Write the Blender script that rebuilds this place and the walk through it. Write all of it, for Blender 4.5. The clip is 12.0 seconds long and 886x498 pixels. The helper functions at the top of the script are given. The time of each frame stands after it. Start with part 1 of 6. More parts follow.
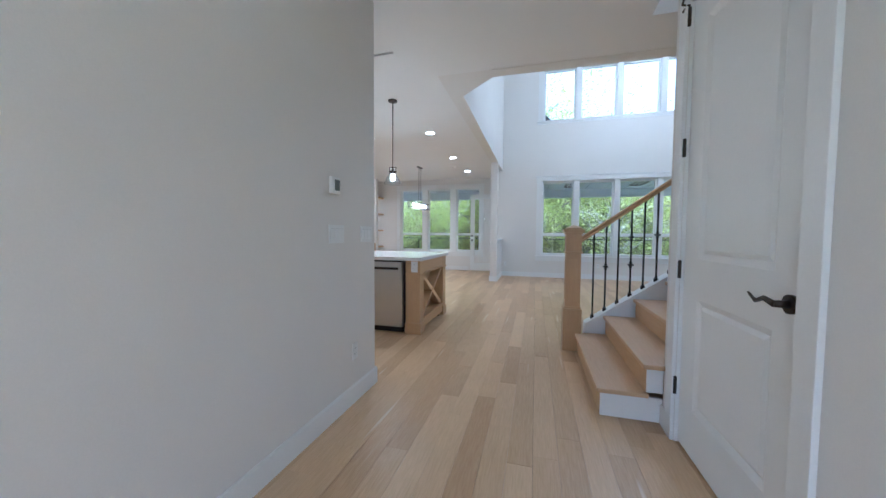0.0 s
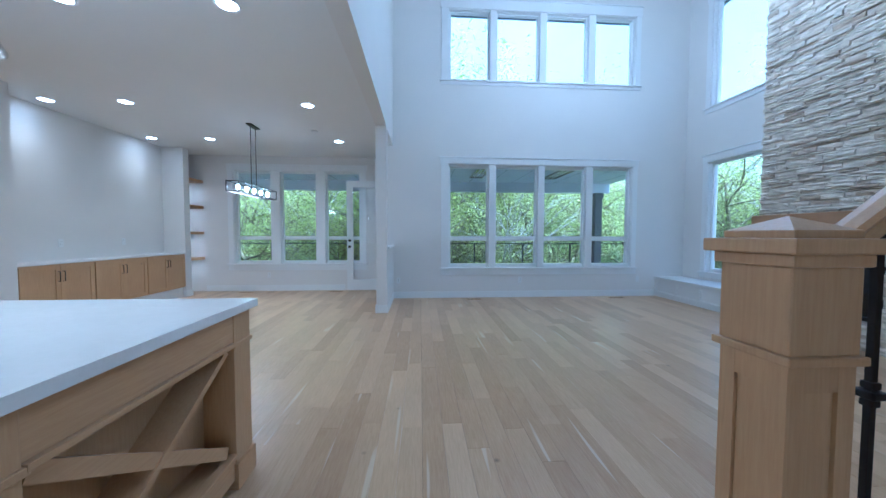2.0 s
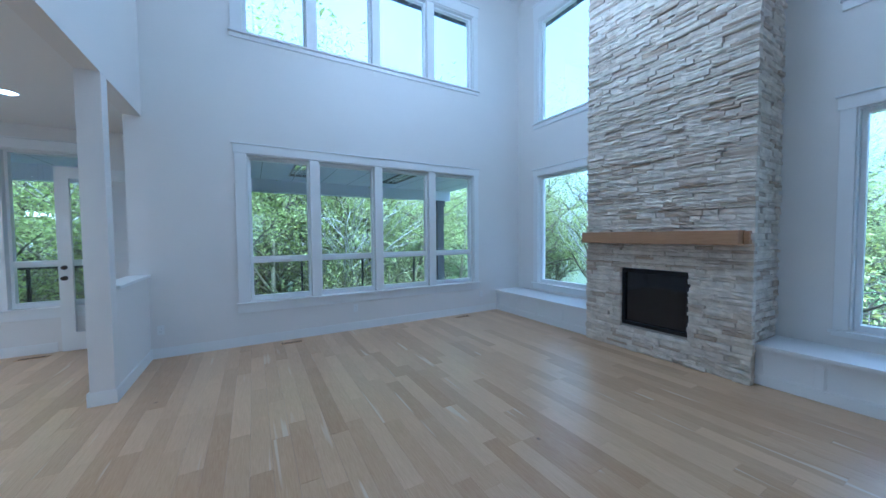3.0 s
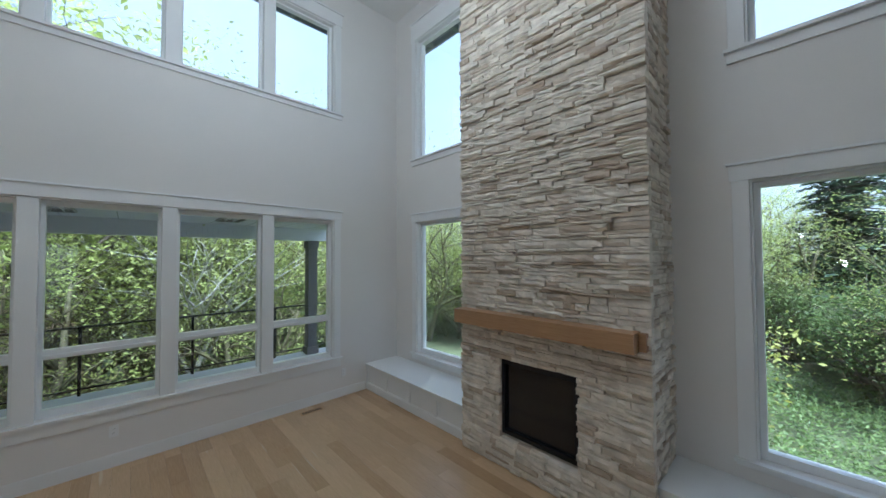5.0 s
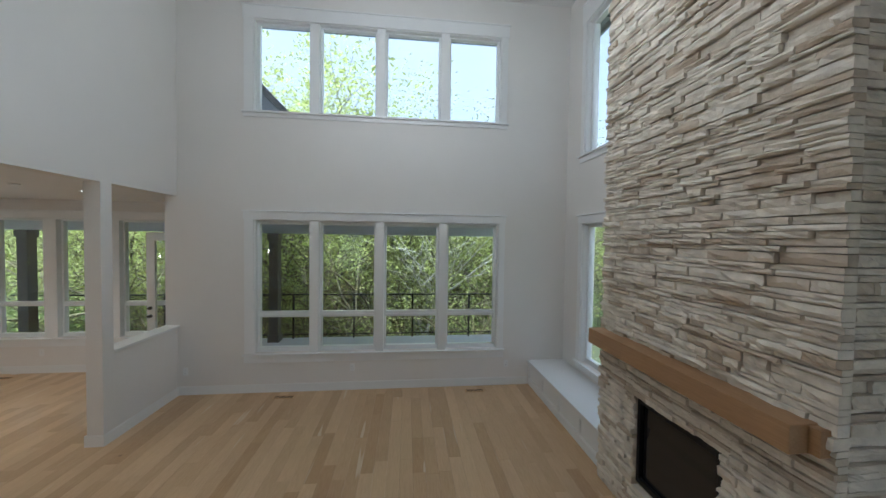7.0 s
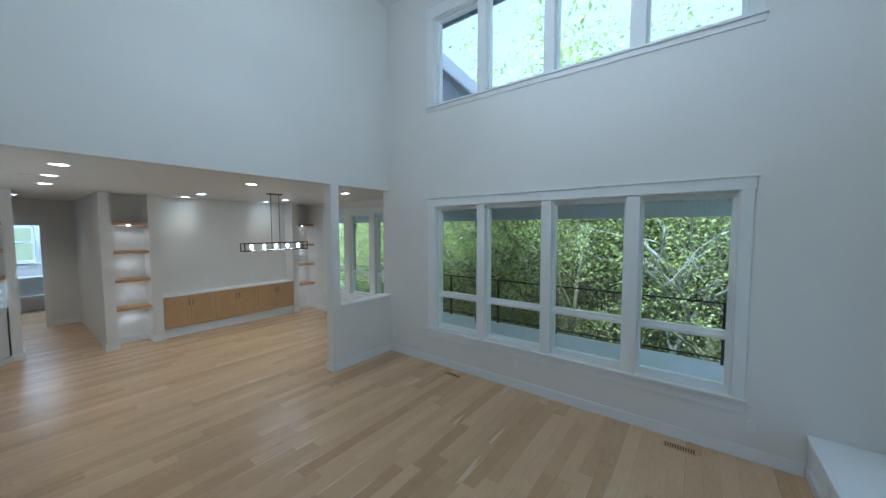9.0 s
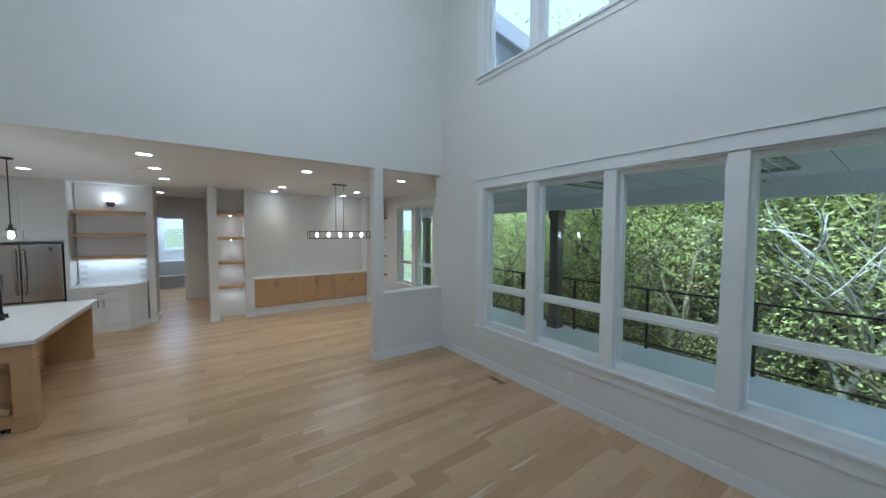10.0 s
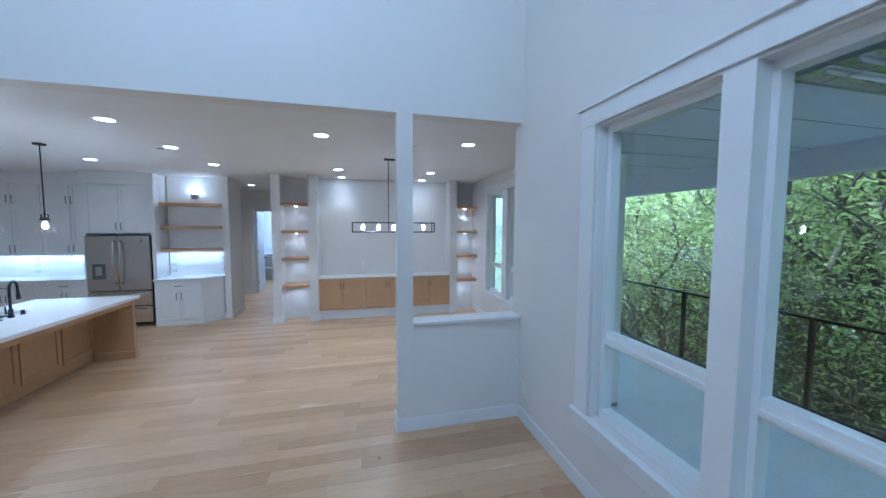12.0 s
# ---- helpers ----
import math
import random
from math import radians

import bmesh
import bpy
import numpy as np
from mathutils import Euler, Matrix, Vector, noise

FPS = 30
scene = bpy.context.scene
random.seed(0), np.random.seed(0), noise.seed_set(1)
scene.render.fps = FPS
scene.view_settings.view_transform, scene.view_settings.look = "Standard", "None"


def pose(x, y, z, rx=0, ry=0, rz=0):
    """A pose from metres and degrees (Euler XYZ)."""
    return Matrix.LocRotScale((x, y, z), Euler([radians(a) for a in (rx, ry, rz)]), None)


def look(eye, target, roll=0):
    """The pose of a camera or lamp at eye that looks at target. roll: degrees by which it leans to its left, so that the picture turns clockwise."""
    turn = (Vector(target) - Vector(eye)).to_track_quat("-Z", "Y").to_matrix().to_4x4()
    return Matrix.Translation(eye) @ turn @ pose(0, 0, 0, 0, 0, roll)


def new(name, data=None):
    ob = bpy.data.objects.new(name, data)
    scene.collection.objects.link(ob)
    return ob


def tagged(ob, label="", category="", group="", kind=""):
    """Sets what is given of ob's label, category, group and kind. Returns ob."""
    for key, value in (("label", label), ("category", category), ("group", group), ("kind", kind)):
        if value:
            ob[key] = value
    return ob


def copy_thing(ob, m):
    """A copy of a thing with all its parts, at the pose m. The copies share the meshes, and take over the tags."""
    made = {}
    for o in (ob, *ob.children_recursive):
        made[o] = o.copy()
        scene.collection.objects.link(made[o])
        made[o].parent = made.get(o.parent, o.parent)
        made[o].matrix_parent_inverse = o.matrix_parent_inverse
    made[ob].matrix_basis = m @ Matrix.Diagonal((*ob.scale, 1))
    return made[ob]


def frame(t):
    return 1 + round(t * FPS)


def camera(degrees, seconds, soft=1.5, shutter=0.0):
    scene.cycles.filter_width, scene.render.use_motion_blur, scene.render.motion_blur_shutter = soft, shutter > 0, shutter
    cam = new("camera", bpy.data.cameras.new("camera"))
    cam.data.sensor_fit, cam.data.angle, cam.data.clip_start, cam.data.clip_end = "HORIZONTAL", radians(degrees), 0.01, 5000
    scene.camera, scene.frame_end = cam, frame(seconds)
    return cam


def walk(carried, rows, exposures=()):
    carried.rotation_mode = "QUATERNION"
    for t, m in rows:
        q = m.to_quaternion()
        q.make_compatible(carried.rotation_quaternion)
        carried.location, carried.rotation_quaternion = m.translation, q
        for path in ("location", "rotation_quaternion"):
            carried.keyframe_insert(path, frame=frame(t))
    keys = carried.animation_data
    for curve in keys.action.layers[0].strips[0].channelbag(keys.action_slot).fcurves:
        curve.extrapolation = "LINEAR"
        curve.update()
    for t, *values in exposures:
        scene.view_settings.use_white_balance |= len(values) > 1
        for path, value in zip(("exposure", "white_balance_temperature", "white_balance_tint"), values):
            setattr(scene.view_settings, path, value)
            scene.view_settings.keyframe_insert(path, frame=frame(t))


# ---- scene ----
cam = camera(106.0, 12.0)
PATH = [
    (0, (-0.159, 0.512, 1.195), (-0.693, 2.437, 1.101), 0.40),
    (0.5, (-0.291, 1.381, 1.166), (-0.787, 3.316, 1.071), 0.60),
    (1, (-0.435, 2.153, 1.156), (-0.838, 4.110, 1.060), 0.40),
    (1.5, (-0.556, 2.913, 1.202), (-0.758, 4.901, 1.100), 0.64),
    (2, (-0.559, 3.540, 1.250), (-0.424, 5.534, 1.165), 0.15),
    (2.5, (-0.217, 4.421, 1.348), (0.302, 6.351, 1.282), 0.10),
    (3, (0.036, 4.803, 1.491), (1.024, 6.540, 1.413), -0.50),
    (3.5, (0.443, 5.062, 1.500), (1.789, 6.541, 1.503), -0.60),
    (5.5, (1.747, 5.404, 2.220), (3.120, 6.857, 2.284), -0.40),
    (6, (1.938, 5.163, 2.268), (2.924, 6.902, 2.324), 0.10),
    (6.5, (2.097, 4.984, 2.342), (2.695, 6.893, 2.334), 0.40),
    (7, (2.275, 4.818, 2.370), (2.488, 6.806, 2.314), 0.80),
    (9, (3.425, 5.808, 2.265), (2.217, 7.397, 2.145), -0.10),
    (9.5, (3.561, 6.463, 2.167), (2.089, 7.812, 2.056), -0.10),
    (10, (3.618, 6.760, 2.005), (1.999, 7.928, 1.900), 0.19),
    (10.5, (3.442, 7.256, 1.937), (1.688, 8.210, 1.814), 0.20),
    (11, (3.107, 7.727, 1.941), (1.269, 8.502, 1.790), -0.05),
    (11.5, (2.565, 8.180, 1.941), (0.666, 8.788, 1.792), 0.01),
    (12, (1.962, 8.556, 1.943), (0.026, 9.037, 1.810), 0.22),
]
EXPOSURES = [
    (0.0, 2.8, 4450, 6), (1.0, 2.72, 4050, 3), (3.0, 2.38, 3850, 3), (3.7, 2.28, 3950, 3), (4.6, 2.02, 4650, 3), (5.3, 1.86, 5050, 5),
    (6.0, 1.86, 5350, 6), (7.2, 1.86, 5100, 5), (8.0, 1.98, 4800, 2), (8.8, 2.06, 4450, -2), (10.5, 2.17, 4650, 2), (11.2, 2.28, 4300, 3), (12.0, 2.53, 4000, 5),
]
walk(cam, [(t, look(eye, target, roll)) for t, eye, target, roll in PATH], EXPOSURES)

# ---- daylight: a bright overcast sky ----
world = bpy.data.worlds.new("world")
scene.world = world
world.use_nodes = True
wn = world.node_tree.nodes
sky = wn.new("ShaderNodeTexSky")
sky.sky_type = "NISHITA"
sky.sun_disc = False
sky.sun_elevation = radians(60)
sky.sun_rotation = radians(186.5)
sky.dust_density = 5.0
sky.air_density = 1.0
sky.ozone_density = 0.2
wn["Background"].inputs["Strength"].default_value = 0.15
# thin bright cloud over the whole sky, broken by soft blue-grey gaps
wtc, cloud, cover, over = wn.new("ShaderNodeTexCoord"), wn.new("ShaderNodeTexNoise"), wn.new("ShaderNodeMapRange"), wn.new("ShaderNodeMix")
cloud.inputs["Scale"].default_value, cloud.inputs["Detail"].default_value = 2.6, 5
cover.inputs["From Min"].default_value, cover.inputs["From Max"].default_value = 0.35, 0.62
cover.inputs["To Min"].default_value, cover.inputs["To Max"].default_value = 0.55, 0.95
over.data_type = "RGBA"
over.inputs["B"].default_value = (1.9, 2.02, 2.14, 1)
wl = world.node_tree.links
wl.new(wtc.outputs["Generated"], cloud.inputs["Vector"])
wl.new(cloud.outputs["Fac"], cover.inputs["Value"])
wl.new(cover.outputs["Result"], over.inputs["Factor"])
wl.new(sky.outputs["Color"], over.inputs["A"])
wl.new(over.outputs["Result"], wn["Background"].inputs["Color"])

sun_data = bpy.data.lights.new("sun", "SUN")
sun_data.energy = 3.8
sun_data.angle = radians(15)
sun_data.color = (1.0, 0.97, 0.93)
sun = new("sun", sun_data)
sun.matrix_world = look((-4, -30, 62), (0, 5, 0))


# ---- materials ----
def material(name, color, rough=0.6, metal=0.0, vary=0.06, scale=3.0, fine=60.0, bump=0.02, coat=0.0, spec=0.5):
    """Paint, stone or metal with broad and fine variation and a little relief."""
    m = bpy.data.materials.new(name)
    m.use_nodes = True
    n, l = m.node_tree.nodes, m.node_tree.links
    b = n["Principled BSDF"]
    b.inputs["Metallic"].default_value = metal
    b.inputs["Coat Weight"].default_value = coat
    b.inputs["Specular IOR Level"].default_value = spec
    tc = n.new("ShaderNodeTexCoord")
    n1, n2 = n.new("ShaderNodeTexNoise"), n.new("ShaderNodeTexNoise")
    n1.inputs["Scale"].default_value, n2.inputs["Scale"].default_value = scale, fine
    n1.inputs["Detail"].default_value, n2.inputs["Detail"].default_value = 3, 2
    l.new(tc.outputs["Object"], n1.inputs["Vector"])
    l.new(tc.outputs["Object"], n2.inputs["Vector"])
    add = n.new("ShaderNodeMath")
    add.operation = "ADD"
    l.new(n1.outputs["Fac"], add.inputs[0])
    l.new(n2.outputs["Fac"], add.inputs[1])
    ramp = n.new("ShaderNodeMapRange")
    ramp.inputs["From Min"].default_value, ramp.inputs["From Max"].default_value = 0.6, 1.4
    ramp.inputs["To Min"].default_value, ramp.inputs["To Max"].default_value = 1 - vary, 1 + vary
    l.new(add.outputs[0], ramp.inputs["Value"])
    mul = n.new("ShaderNodeVectorMath")
    mul.operation = "SCALE"
    mul.inputs[0].default_value = color
    l.new(ramp.outputs["Result"], mul.inputs["Scale"])
    l.new(mul.outputs["Vector"], b.inputs["Base Color"])
    rr = n.new("ShaderNodeMapRange")
    rr.inputs["To Min"].default_value, rr.inputs["To Max"].default_value = rough * 0.85, min(1, rough * 1.15)
    l.new(n1.outputs["Fac"], rr.inputs["Value"])
    l.new(rr.outputs["Result"], b.inputs["Roughness"])
    if bump:
        bp = n.new("ShaderNodeBump")
        bp.inputs["Strength"].default_value = bump
        bp.inputs["Distance"].default_value = 0.01
        l.new(n2.outputs["Fac"], bp.inputs["Height"])
        l.new(bp.outputs["Normal"], b.inputs["Normal"])
    return m


def wood(name, dark, light, axis=1, rough=0.38, grain=1.0, pieces=True, coat=0.0):
    """Oak with long grain along an axis, each piece with its own tone."""
    m = bpy.data.materials.new(name)
    m.use_nodes = True
    n, l = m.node_tree.nodes, m.node_tree.links
    b = n["Principled BSDF"]
    b.inputs["Coat Weight"].default_value = coat
    geo, info = n.new("ShaderNodeNewGeometry"), n.new("ShaderNodeObjectInfo")
    rnd = n.new("ShaderNodeMath")
    rnd.operation = "ADD"
    l.new(geo.outputs["Random Per Island"], rnd.inputs[0])
    l.new(info.outputs["Random"], rnd.inputs[1])
    fr = n.new("ShaderNodeMath")
    fr.operation = "FRACT"
    l.new(rnd.outputs[0], fr.inputs[0])
    offs = n.new("ShaderNodeVectorMath")
    offs.operation = "MULTIPLY"
    offs.inputs[1].default_value = (37.0, 23.0, 11.0)
    l.new(fr.outputs[0], offs.inputs[0])
    pos = n.new("ShaderNodeVectorMath")
    l.new(geo.outputs["Position"], pos.inputs[0])
    l.new(offs.outputs["Vector"], pos.inputs[1])
    stretch = n.new("ShaderNodeMapping")
    s = [28.0 * grain] * 3
    s[axis] = 1.6 * grain
    stretch.inputs["Scale"].default_value = s
    l.new(pos.outputs["Vector"], stretch.inputs["Vector"])
    n1 = n.new("ShaderNodeTexNoise")
    n1.inputs["Detail"].default_value, n1.inputs["Roughness"].default_value = 5, 0.62
    n1.inputs["Distortion"].default_value = 0.5
    l.new(stretch.outputs["Vector"], n1.inputs["Vector"])
    n2 = n.new("ShaderNodeTexNoise")
    n2.inputs["Scale"].default_value = 2.2
    l.new(pos.outputs["Vector"], n2.inputs["Vector"])
    mixf = n.new("ShaderNodeMath")
    mixf.operation = "MULTIPLY_ADD"
    mixf.inputs[1].default_value = 0.62 if pieces else 0.12
    l.new(fr.outputs[0], mixf.inputs[0])
    g = n.new("ShaderNodeMapRange")
    g.inputs["From Min"].default_value, g.inputs["From Max"].default_value = 0.3, 0.72
    g.inputs["To Min"].default_value, g.inputs["To Max"].default_value = 0.0, 0.42
    l.new(n1.outputs["Fac"], g.inputs["Value"])
    l.new(g.outputs["Result"], mixf.inputs[2])
    ramp = n.new("ShaderNodeValToRGB")
    ramp.color_ramp.elements[0].color = (*light, 1)
    ramp.color_ramp.elements[1].color = (*dark, 1)
    ramp.color_ramp.elements[0].position, ramp.color_ramp.elements[1].position = 0.05, 0.98
    l.new(mixf.outputs[0], ramp.inputs["Fac"])
    # knots
    vor = n.new("ShaderNodeTexVoronoi")
    vor.inputs["Scale"].default_value = 1.9
    l.new(pos.outputs["Vector"], vor.inputs["Vector"])
    kn = n.new("ShaderNodeMapRange")
    kn.inputs["From Min"].default_value, kn.inputs["From Max"].default_value = 0.012, 0.045
    kn.inputs["To Min"].default_value, kn.inputs["To Max"].default_value = 0.45, 1.0
    l.new(vor.outputs["Distance"], kn.inputs["Value"])
    br = n.new("ShaderNodeMapRange")
    br.inputs["To Min"].default_value, br.inputs["To Max"].default_value = 0.9, 1.1
    l.new(n2.outputs["Fac"], br.inputs["Value"])
    k2 = n.new("ShaderNodeMath")
    k2.operation = "MULTIPLY"
    l.new(kn.outputs["Result"], k2.inputs[0])
    l.new(br.outputs["Result"], k2.inputs[1])
    mul = n.new("ShaderNodeVectorMath")
    mul.operation = "SCALE"
    l.new(ramp.outputs["Color"], mul.inputs[0])
    l.new(k2.outputs[0], mul.inputs["Scale"])
    l.new(mul.outputs["Vector"], b.inputs["Base Color"])
    rr = n.new("ShaderNodeMapRange")
    rr.inputs["To Min"].default_value, rr.inputs["To Max"].default_value = rough * 0.8, rough * 1.25
    l.new(n1.outputs["Fac"], rr.inputs["Value"])
    l.new(rr.outputs["Result"], b.inputs["Roughness"])
    bp = n.new("ShaderNodeBump")
    bp.inputs["Strength"].default_value, bp.inputs["Distance"].default_value = 0.08, 0.004
    l.new(n1.outputs["Fac"], bp.inputs["Height"])
    l.new(bp.outputs["Normal"], b.inputs["Normal"])
    return m


def glowing(name, color, strength):
    m = bpy.data.materials.new(name)
    m.use_nodes = True
    b = m.node_tree.nodes["Principled BSDF"]
    b.inputs["Base Color"].default_value = (0.9, 0.9, 0.9, 1)
    b.inputs["Emission Color"].default_value = (*color, 1)
    b.inputs["Emission Strength"].default_value = strength
    return m


def clear_glass(name, tint=(1, 1, 1), rough=0.0, bump=0.0, ior=1.45):
    m = bpy.data.materials.new(name)
    m.use_nodes = True
    n, l = m.node_tree.nodes, m.node_tree.links
    b = n["Principled BSDF"]
    b.inputs["Base Color"].default_value = (*tint, 1)
    b.inputs["Transmission Weight"].default_value = 1.0
    b.inputs["Roughness"].default_value = rough
    b.inputs["IOR"].default_value = ior
    if bump:
        no = n.new("ShaderNodeTexNoise")
        no.inputs["Scale"].default_value = 90
        bp = n.new("ShaderNodeBump")
        bp.inputs["Strength"].default_value = bump
        bp.inputs["Distance"].default_value = 0.002
        l.new(no.outputs["Fac"], bp.inputs["Height"])
        l.new(bp.outputs["Normal"], b.inputs["Normal"])
    return m


def thin_glass(name):
    """Blown seeded glass: clear, with rippled glints at the surface."""
    m = bpy.data.materials.new(name)
    m.use_nodes = True
    n, l = m.node_tree.nodes, m.node_tree.links
    n.remove(n["Principled BSDF"])
    clear, gloss, mix, fres = n.new("ShaderNodeBsdfTransparent"), n.new("ShaderNodeBsdfGlossy"), n.new("ShaderNodeMixShader"), n.new("ShaderNodeMapRange")
    edge = n.new("ShaderNodeLayerWeight")
    edge.inputs["Blend"].default_value = 0.25
    clear.inputs["Color"].default_value = (0.96, 0.97, 0.97, 1)
    gloss.inputs["Roughness"].default_value = 0.08
    fres.inputs["To Min"].default_value, fres.inputs["To Max"].default_value = 0.05, 0.45
    l.new(edge.outputs["Facing"], fres.inputs["Value"])
    tc, seeds, bp = n.new("ShaderNodeTexCoord"), n.new("ShaderNodeTexNoise"), n.new("ShaderNodeBump")
    seeds.inputs["Scale"].default_value, seeds.inputs["Detail"].default_value = 130, 2
    bp.inputs["Strength"].default_value, bp.inputs["Distance"].default_value = 0.5, 0.002
    l.new(tc.outputs["Object"], seeds.inputs["Vector"])
    l.new(seeds.outputs["Fac"], bp.inputs["Height"])
    l.new(bp.outputs["Normal"], gloss.inputs["Normal"])
    l.new(bp.outputs["Normal"], edge.inputs["Normal"])
    l.new(fres.outputs["Result"], mix.inputs["Fac"])
    l.new(clear.outputs["BSDF"], mix.inputs[1])
    l.new(gloss.outputs["BSDF"], mix.inputs[2])
    l.new(mix.outputs["Shader"], n["Material Output"].inputs["Surface"])
    return m


def stone_material(name):
    """Split ledger stone: cream to grey, each piece its own tone, stained in the clefts."""
    m = bpy.data.materials.new(name)
    m.use_nodes = True
    n, l = m.node_tree.nodes, m.node_tree.links
    b = n["Principled BSDF"]
    b.inputs["Roughness"].default_value = 0.9
    geo, info = n.new("ShaderNodeNewGeometry"), n.new("ShaderNodeObjectInfo")
    rnd = n.new("ShaderNodeMath")
    rnd.operation = "ADD"
    l.new(geo.outputs["Random Per Island"], rnd.inputs[0])
    l.new(info.outputs["Random"], rnd.inputs[1])
    fr = n.new("ShaderNodeMath")
    fr.operation = "FRACT"
    l.new(rnd.outputs[0], fr.inputs[0])
    ramp = n.new("ShaderNodeValToRGB")
    cr = ramp.color_ramp
    cr.elements[0].color, cr.elements[0].position = (0.50, 0.40, 0.29, 1), 0.0
    cr.elements[1].color, cr.elements[1].position = (0.80, 0.73, 0.62, 1), 1.0
    for p, c in ((0.12, (0.60, 0.51, 0.40, 1)), (0.3, (0.71, 0.635, 0.52, 1)), (0.7, (0.76, 0.69, 0.58, 1))):
        e = cr.elements.new(p)
        e.color = c
    l.new(fr.outputs[0], ramp.inputs["Fac"])
    n1, n2 = n.new("ShaderNodeTexNoise"), n.new("ShaderNodeTexNoise")
    n1.inputs["Scale"].default_value, n1.inputs["Detail"].default_value = 9, 5
    n2.inputs["Scale"].default_value, n2.inputs["Detail"].default_value = 55, 4
    for q in (n1, n2):
        l.new(geo.outputs["Position"], q.inputs["Vector"])
    r1 = n.new("ShaderNodeMapRange")
    r1.inputs["From Min"].default_value, r1.inputs["From Max"].default_value = 0.3, 0.7
    r1.inputs["To Min"].default_value, r1.inputs["To Max"].default_value = 0.8, 1.12
    l.new(n1.outputs["Fac"], r1.inputs["Value"])
    mul = n.new("ShaderNodeVectorMath")
    mul.operation = "SCALE"
    l.new(ramp.outputs["Color"], mul.inputs[0])
    l.new(r1.outputs["Result"], mul.inputs["Scale"])
    l.new(mul.outputs["Vector"], b.inputs["Base Color"])
    bp = n.new("ShaderNodeBump")
    bp.inputs["Strength"].default_value, bp.inputs["Distance"].default_value = 0.4, 0.01
    l.new(n2.outputs["Fac"], bp.inputs["Height"])
    l.new(bp.outputs["Normal"], b.inputs["Normal"])
    return m


def brushed_steel(name, axis=2, low=0.26, high=0.33, tone=0.56):
    m = bpy.data.materials.new(name)
    m.use_nodes = True
    n, l = m.node_tree.nodes, m.node_tree.links
    b = n["Principled BSDF"]
    b.inputs["Base Color"].default_value = (tone, tone * 0.985, tone * 0.965, 1)
    b.inputs["Metallic"].default_value = 1.0
    tc, mp, no = n.new("ShaderNodeTexCoord"), n.new("ShaderNodeMapping"), n.new("ShaderNodeTexNoise")
    s = [160.0, 160.0, 160.0]
    s[axis] = 2.0
    mp.inputs["Scale"].default_value = s
    l.new(tc.outputs["Object"], mp.inputs["Vector"])
    l.new(mp.outputs["Vector"], no.inputs["Vector"])
    rr = n.new("ShaderNodeMapRange")
    rr.inputs["To Min"].default_value, rr.inputs["To Max"].default_value = low, high
    l.new(no.outputs["Fac"], rr.inputs["Value"])
    l.new(rr.outputs["Result"], b.inputs["Roughness"])
    bp = n.new("ShaderNodeBump")
    bp.inputs["Strength"].default_value, bp.inputs["Distance"].default_value = 0.012, 0.002
    l.new(no.outputs["Fac"], bp.inputs["Height"])
    l.new(bp.outputs["Normal"], b.inputs["Normal"])
    return m


def leaf_material(name, a, c, translucent=0.35):
    m = bpy.data.materials.new(name)
    m.use_nodes = True
    n, l = m.node_tree.nodes, m.node_tree.links
    b = n["Principled BSDF"]
    b.inputs["Roughness"].default_value = 0.55
    geo, info = n.new("ShaderNodeNewGeometry"), n.new("ShaderNodeObjectInfo")
    ramp = n.new("ShaderNodeMix")
    ramp.data_type = "RGBA"
    ramp.inputs["A"].default_value, ramp.inputs["B"].default_value = (*a, 1), (*c, 1)
    l.new(geo.outputs["Random Per Island"], ramp.inputs["Factor"])
    br = n.new("ShaderNodeMapRange")
    br.inputs["To Min"].default_value, br.inputs["To Max"].default_value = 0.75, 1.2
    l.new(info.outputs["Random"], br.inputs["Value"])
    mul = n.new("ShaderNodeVectorMath")
    mul.operation = "SCALE"
    l.new(ramp.outputs["Result"], mul.inputs[0])
    l.new(br.outputs["Result"], mul.inputs["Scale"])
    l.new(mul.outputs["Vector"], b.inputs["Base Color"])
    tr, mix = n.new("ShaderNodeBsdfTranslucent"), n.new("ShaderNodeMixShader")
    l.new(mul.outputs["Vector"], tr.inputs["Color"])
    mix.inputs["Fac"].default_value = translucent
    l.new(b.outputs["BSDF"], mix.inputs[1])
    l.new(tr.outputs["BSDF"], mix.inputs[2])
    l.new(mix.outputs["Shader"], n["Material Output"].inputs["Surface"])
    return m


PAINT = material("wall_paint", (0.76, 0.735, 0.70), 0.75, vary=0.025, scale=1.5, fine=180, bump=0.06)
CEIL = material("ceiling_paint", (0.80, 0.79, 0.77), 0.85, vary=0.02, scale=1.2, fine=140, bump=0.08)
TRIM = material("white_trim", (0.80, 0.80, 0.79), 0.35, vary=0.02, scale=4, fine=90, bump=0.01)
CABW = material("white_cabinet", (0.78, 0.78, 0.77), 0.4, vary=0.02, scale=4, fine=90, bump=0.01)
VINYL = material("window_vinyl", (0.82, 0.83, 0.83), 0.3, vary=0.02, bump=0.0)
OAK_FLOOR = wood("oak_floor", (0.43, 0.268, 0.132), (0.67, 0.483, 0.285), axis=1, rough=0.33)
OAK_X = wood("oak_along", (0.40, 0.225, 0.10), (0.57, 0.365, 0.18), axis=0, rough=0.4, pieces=False)


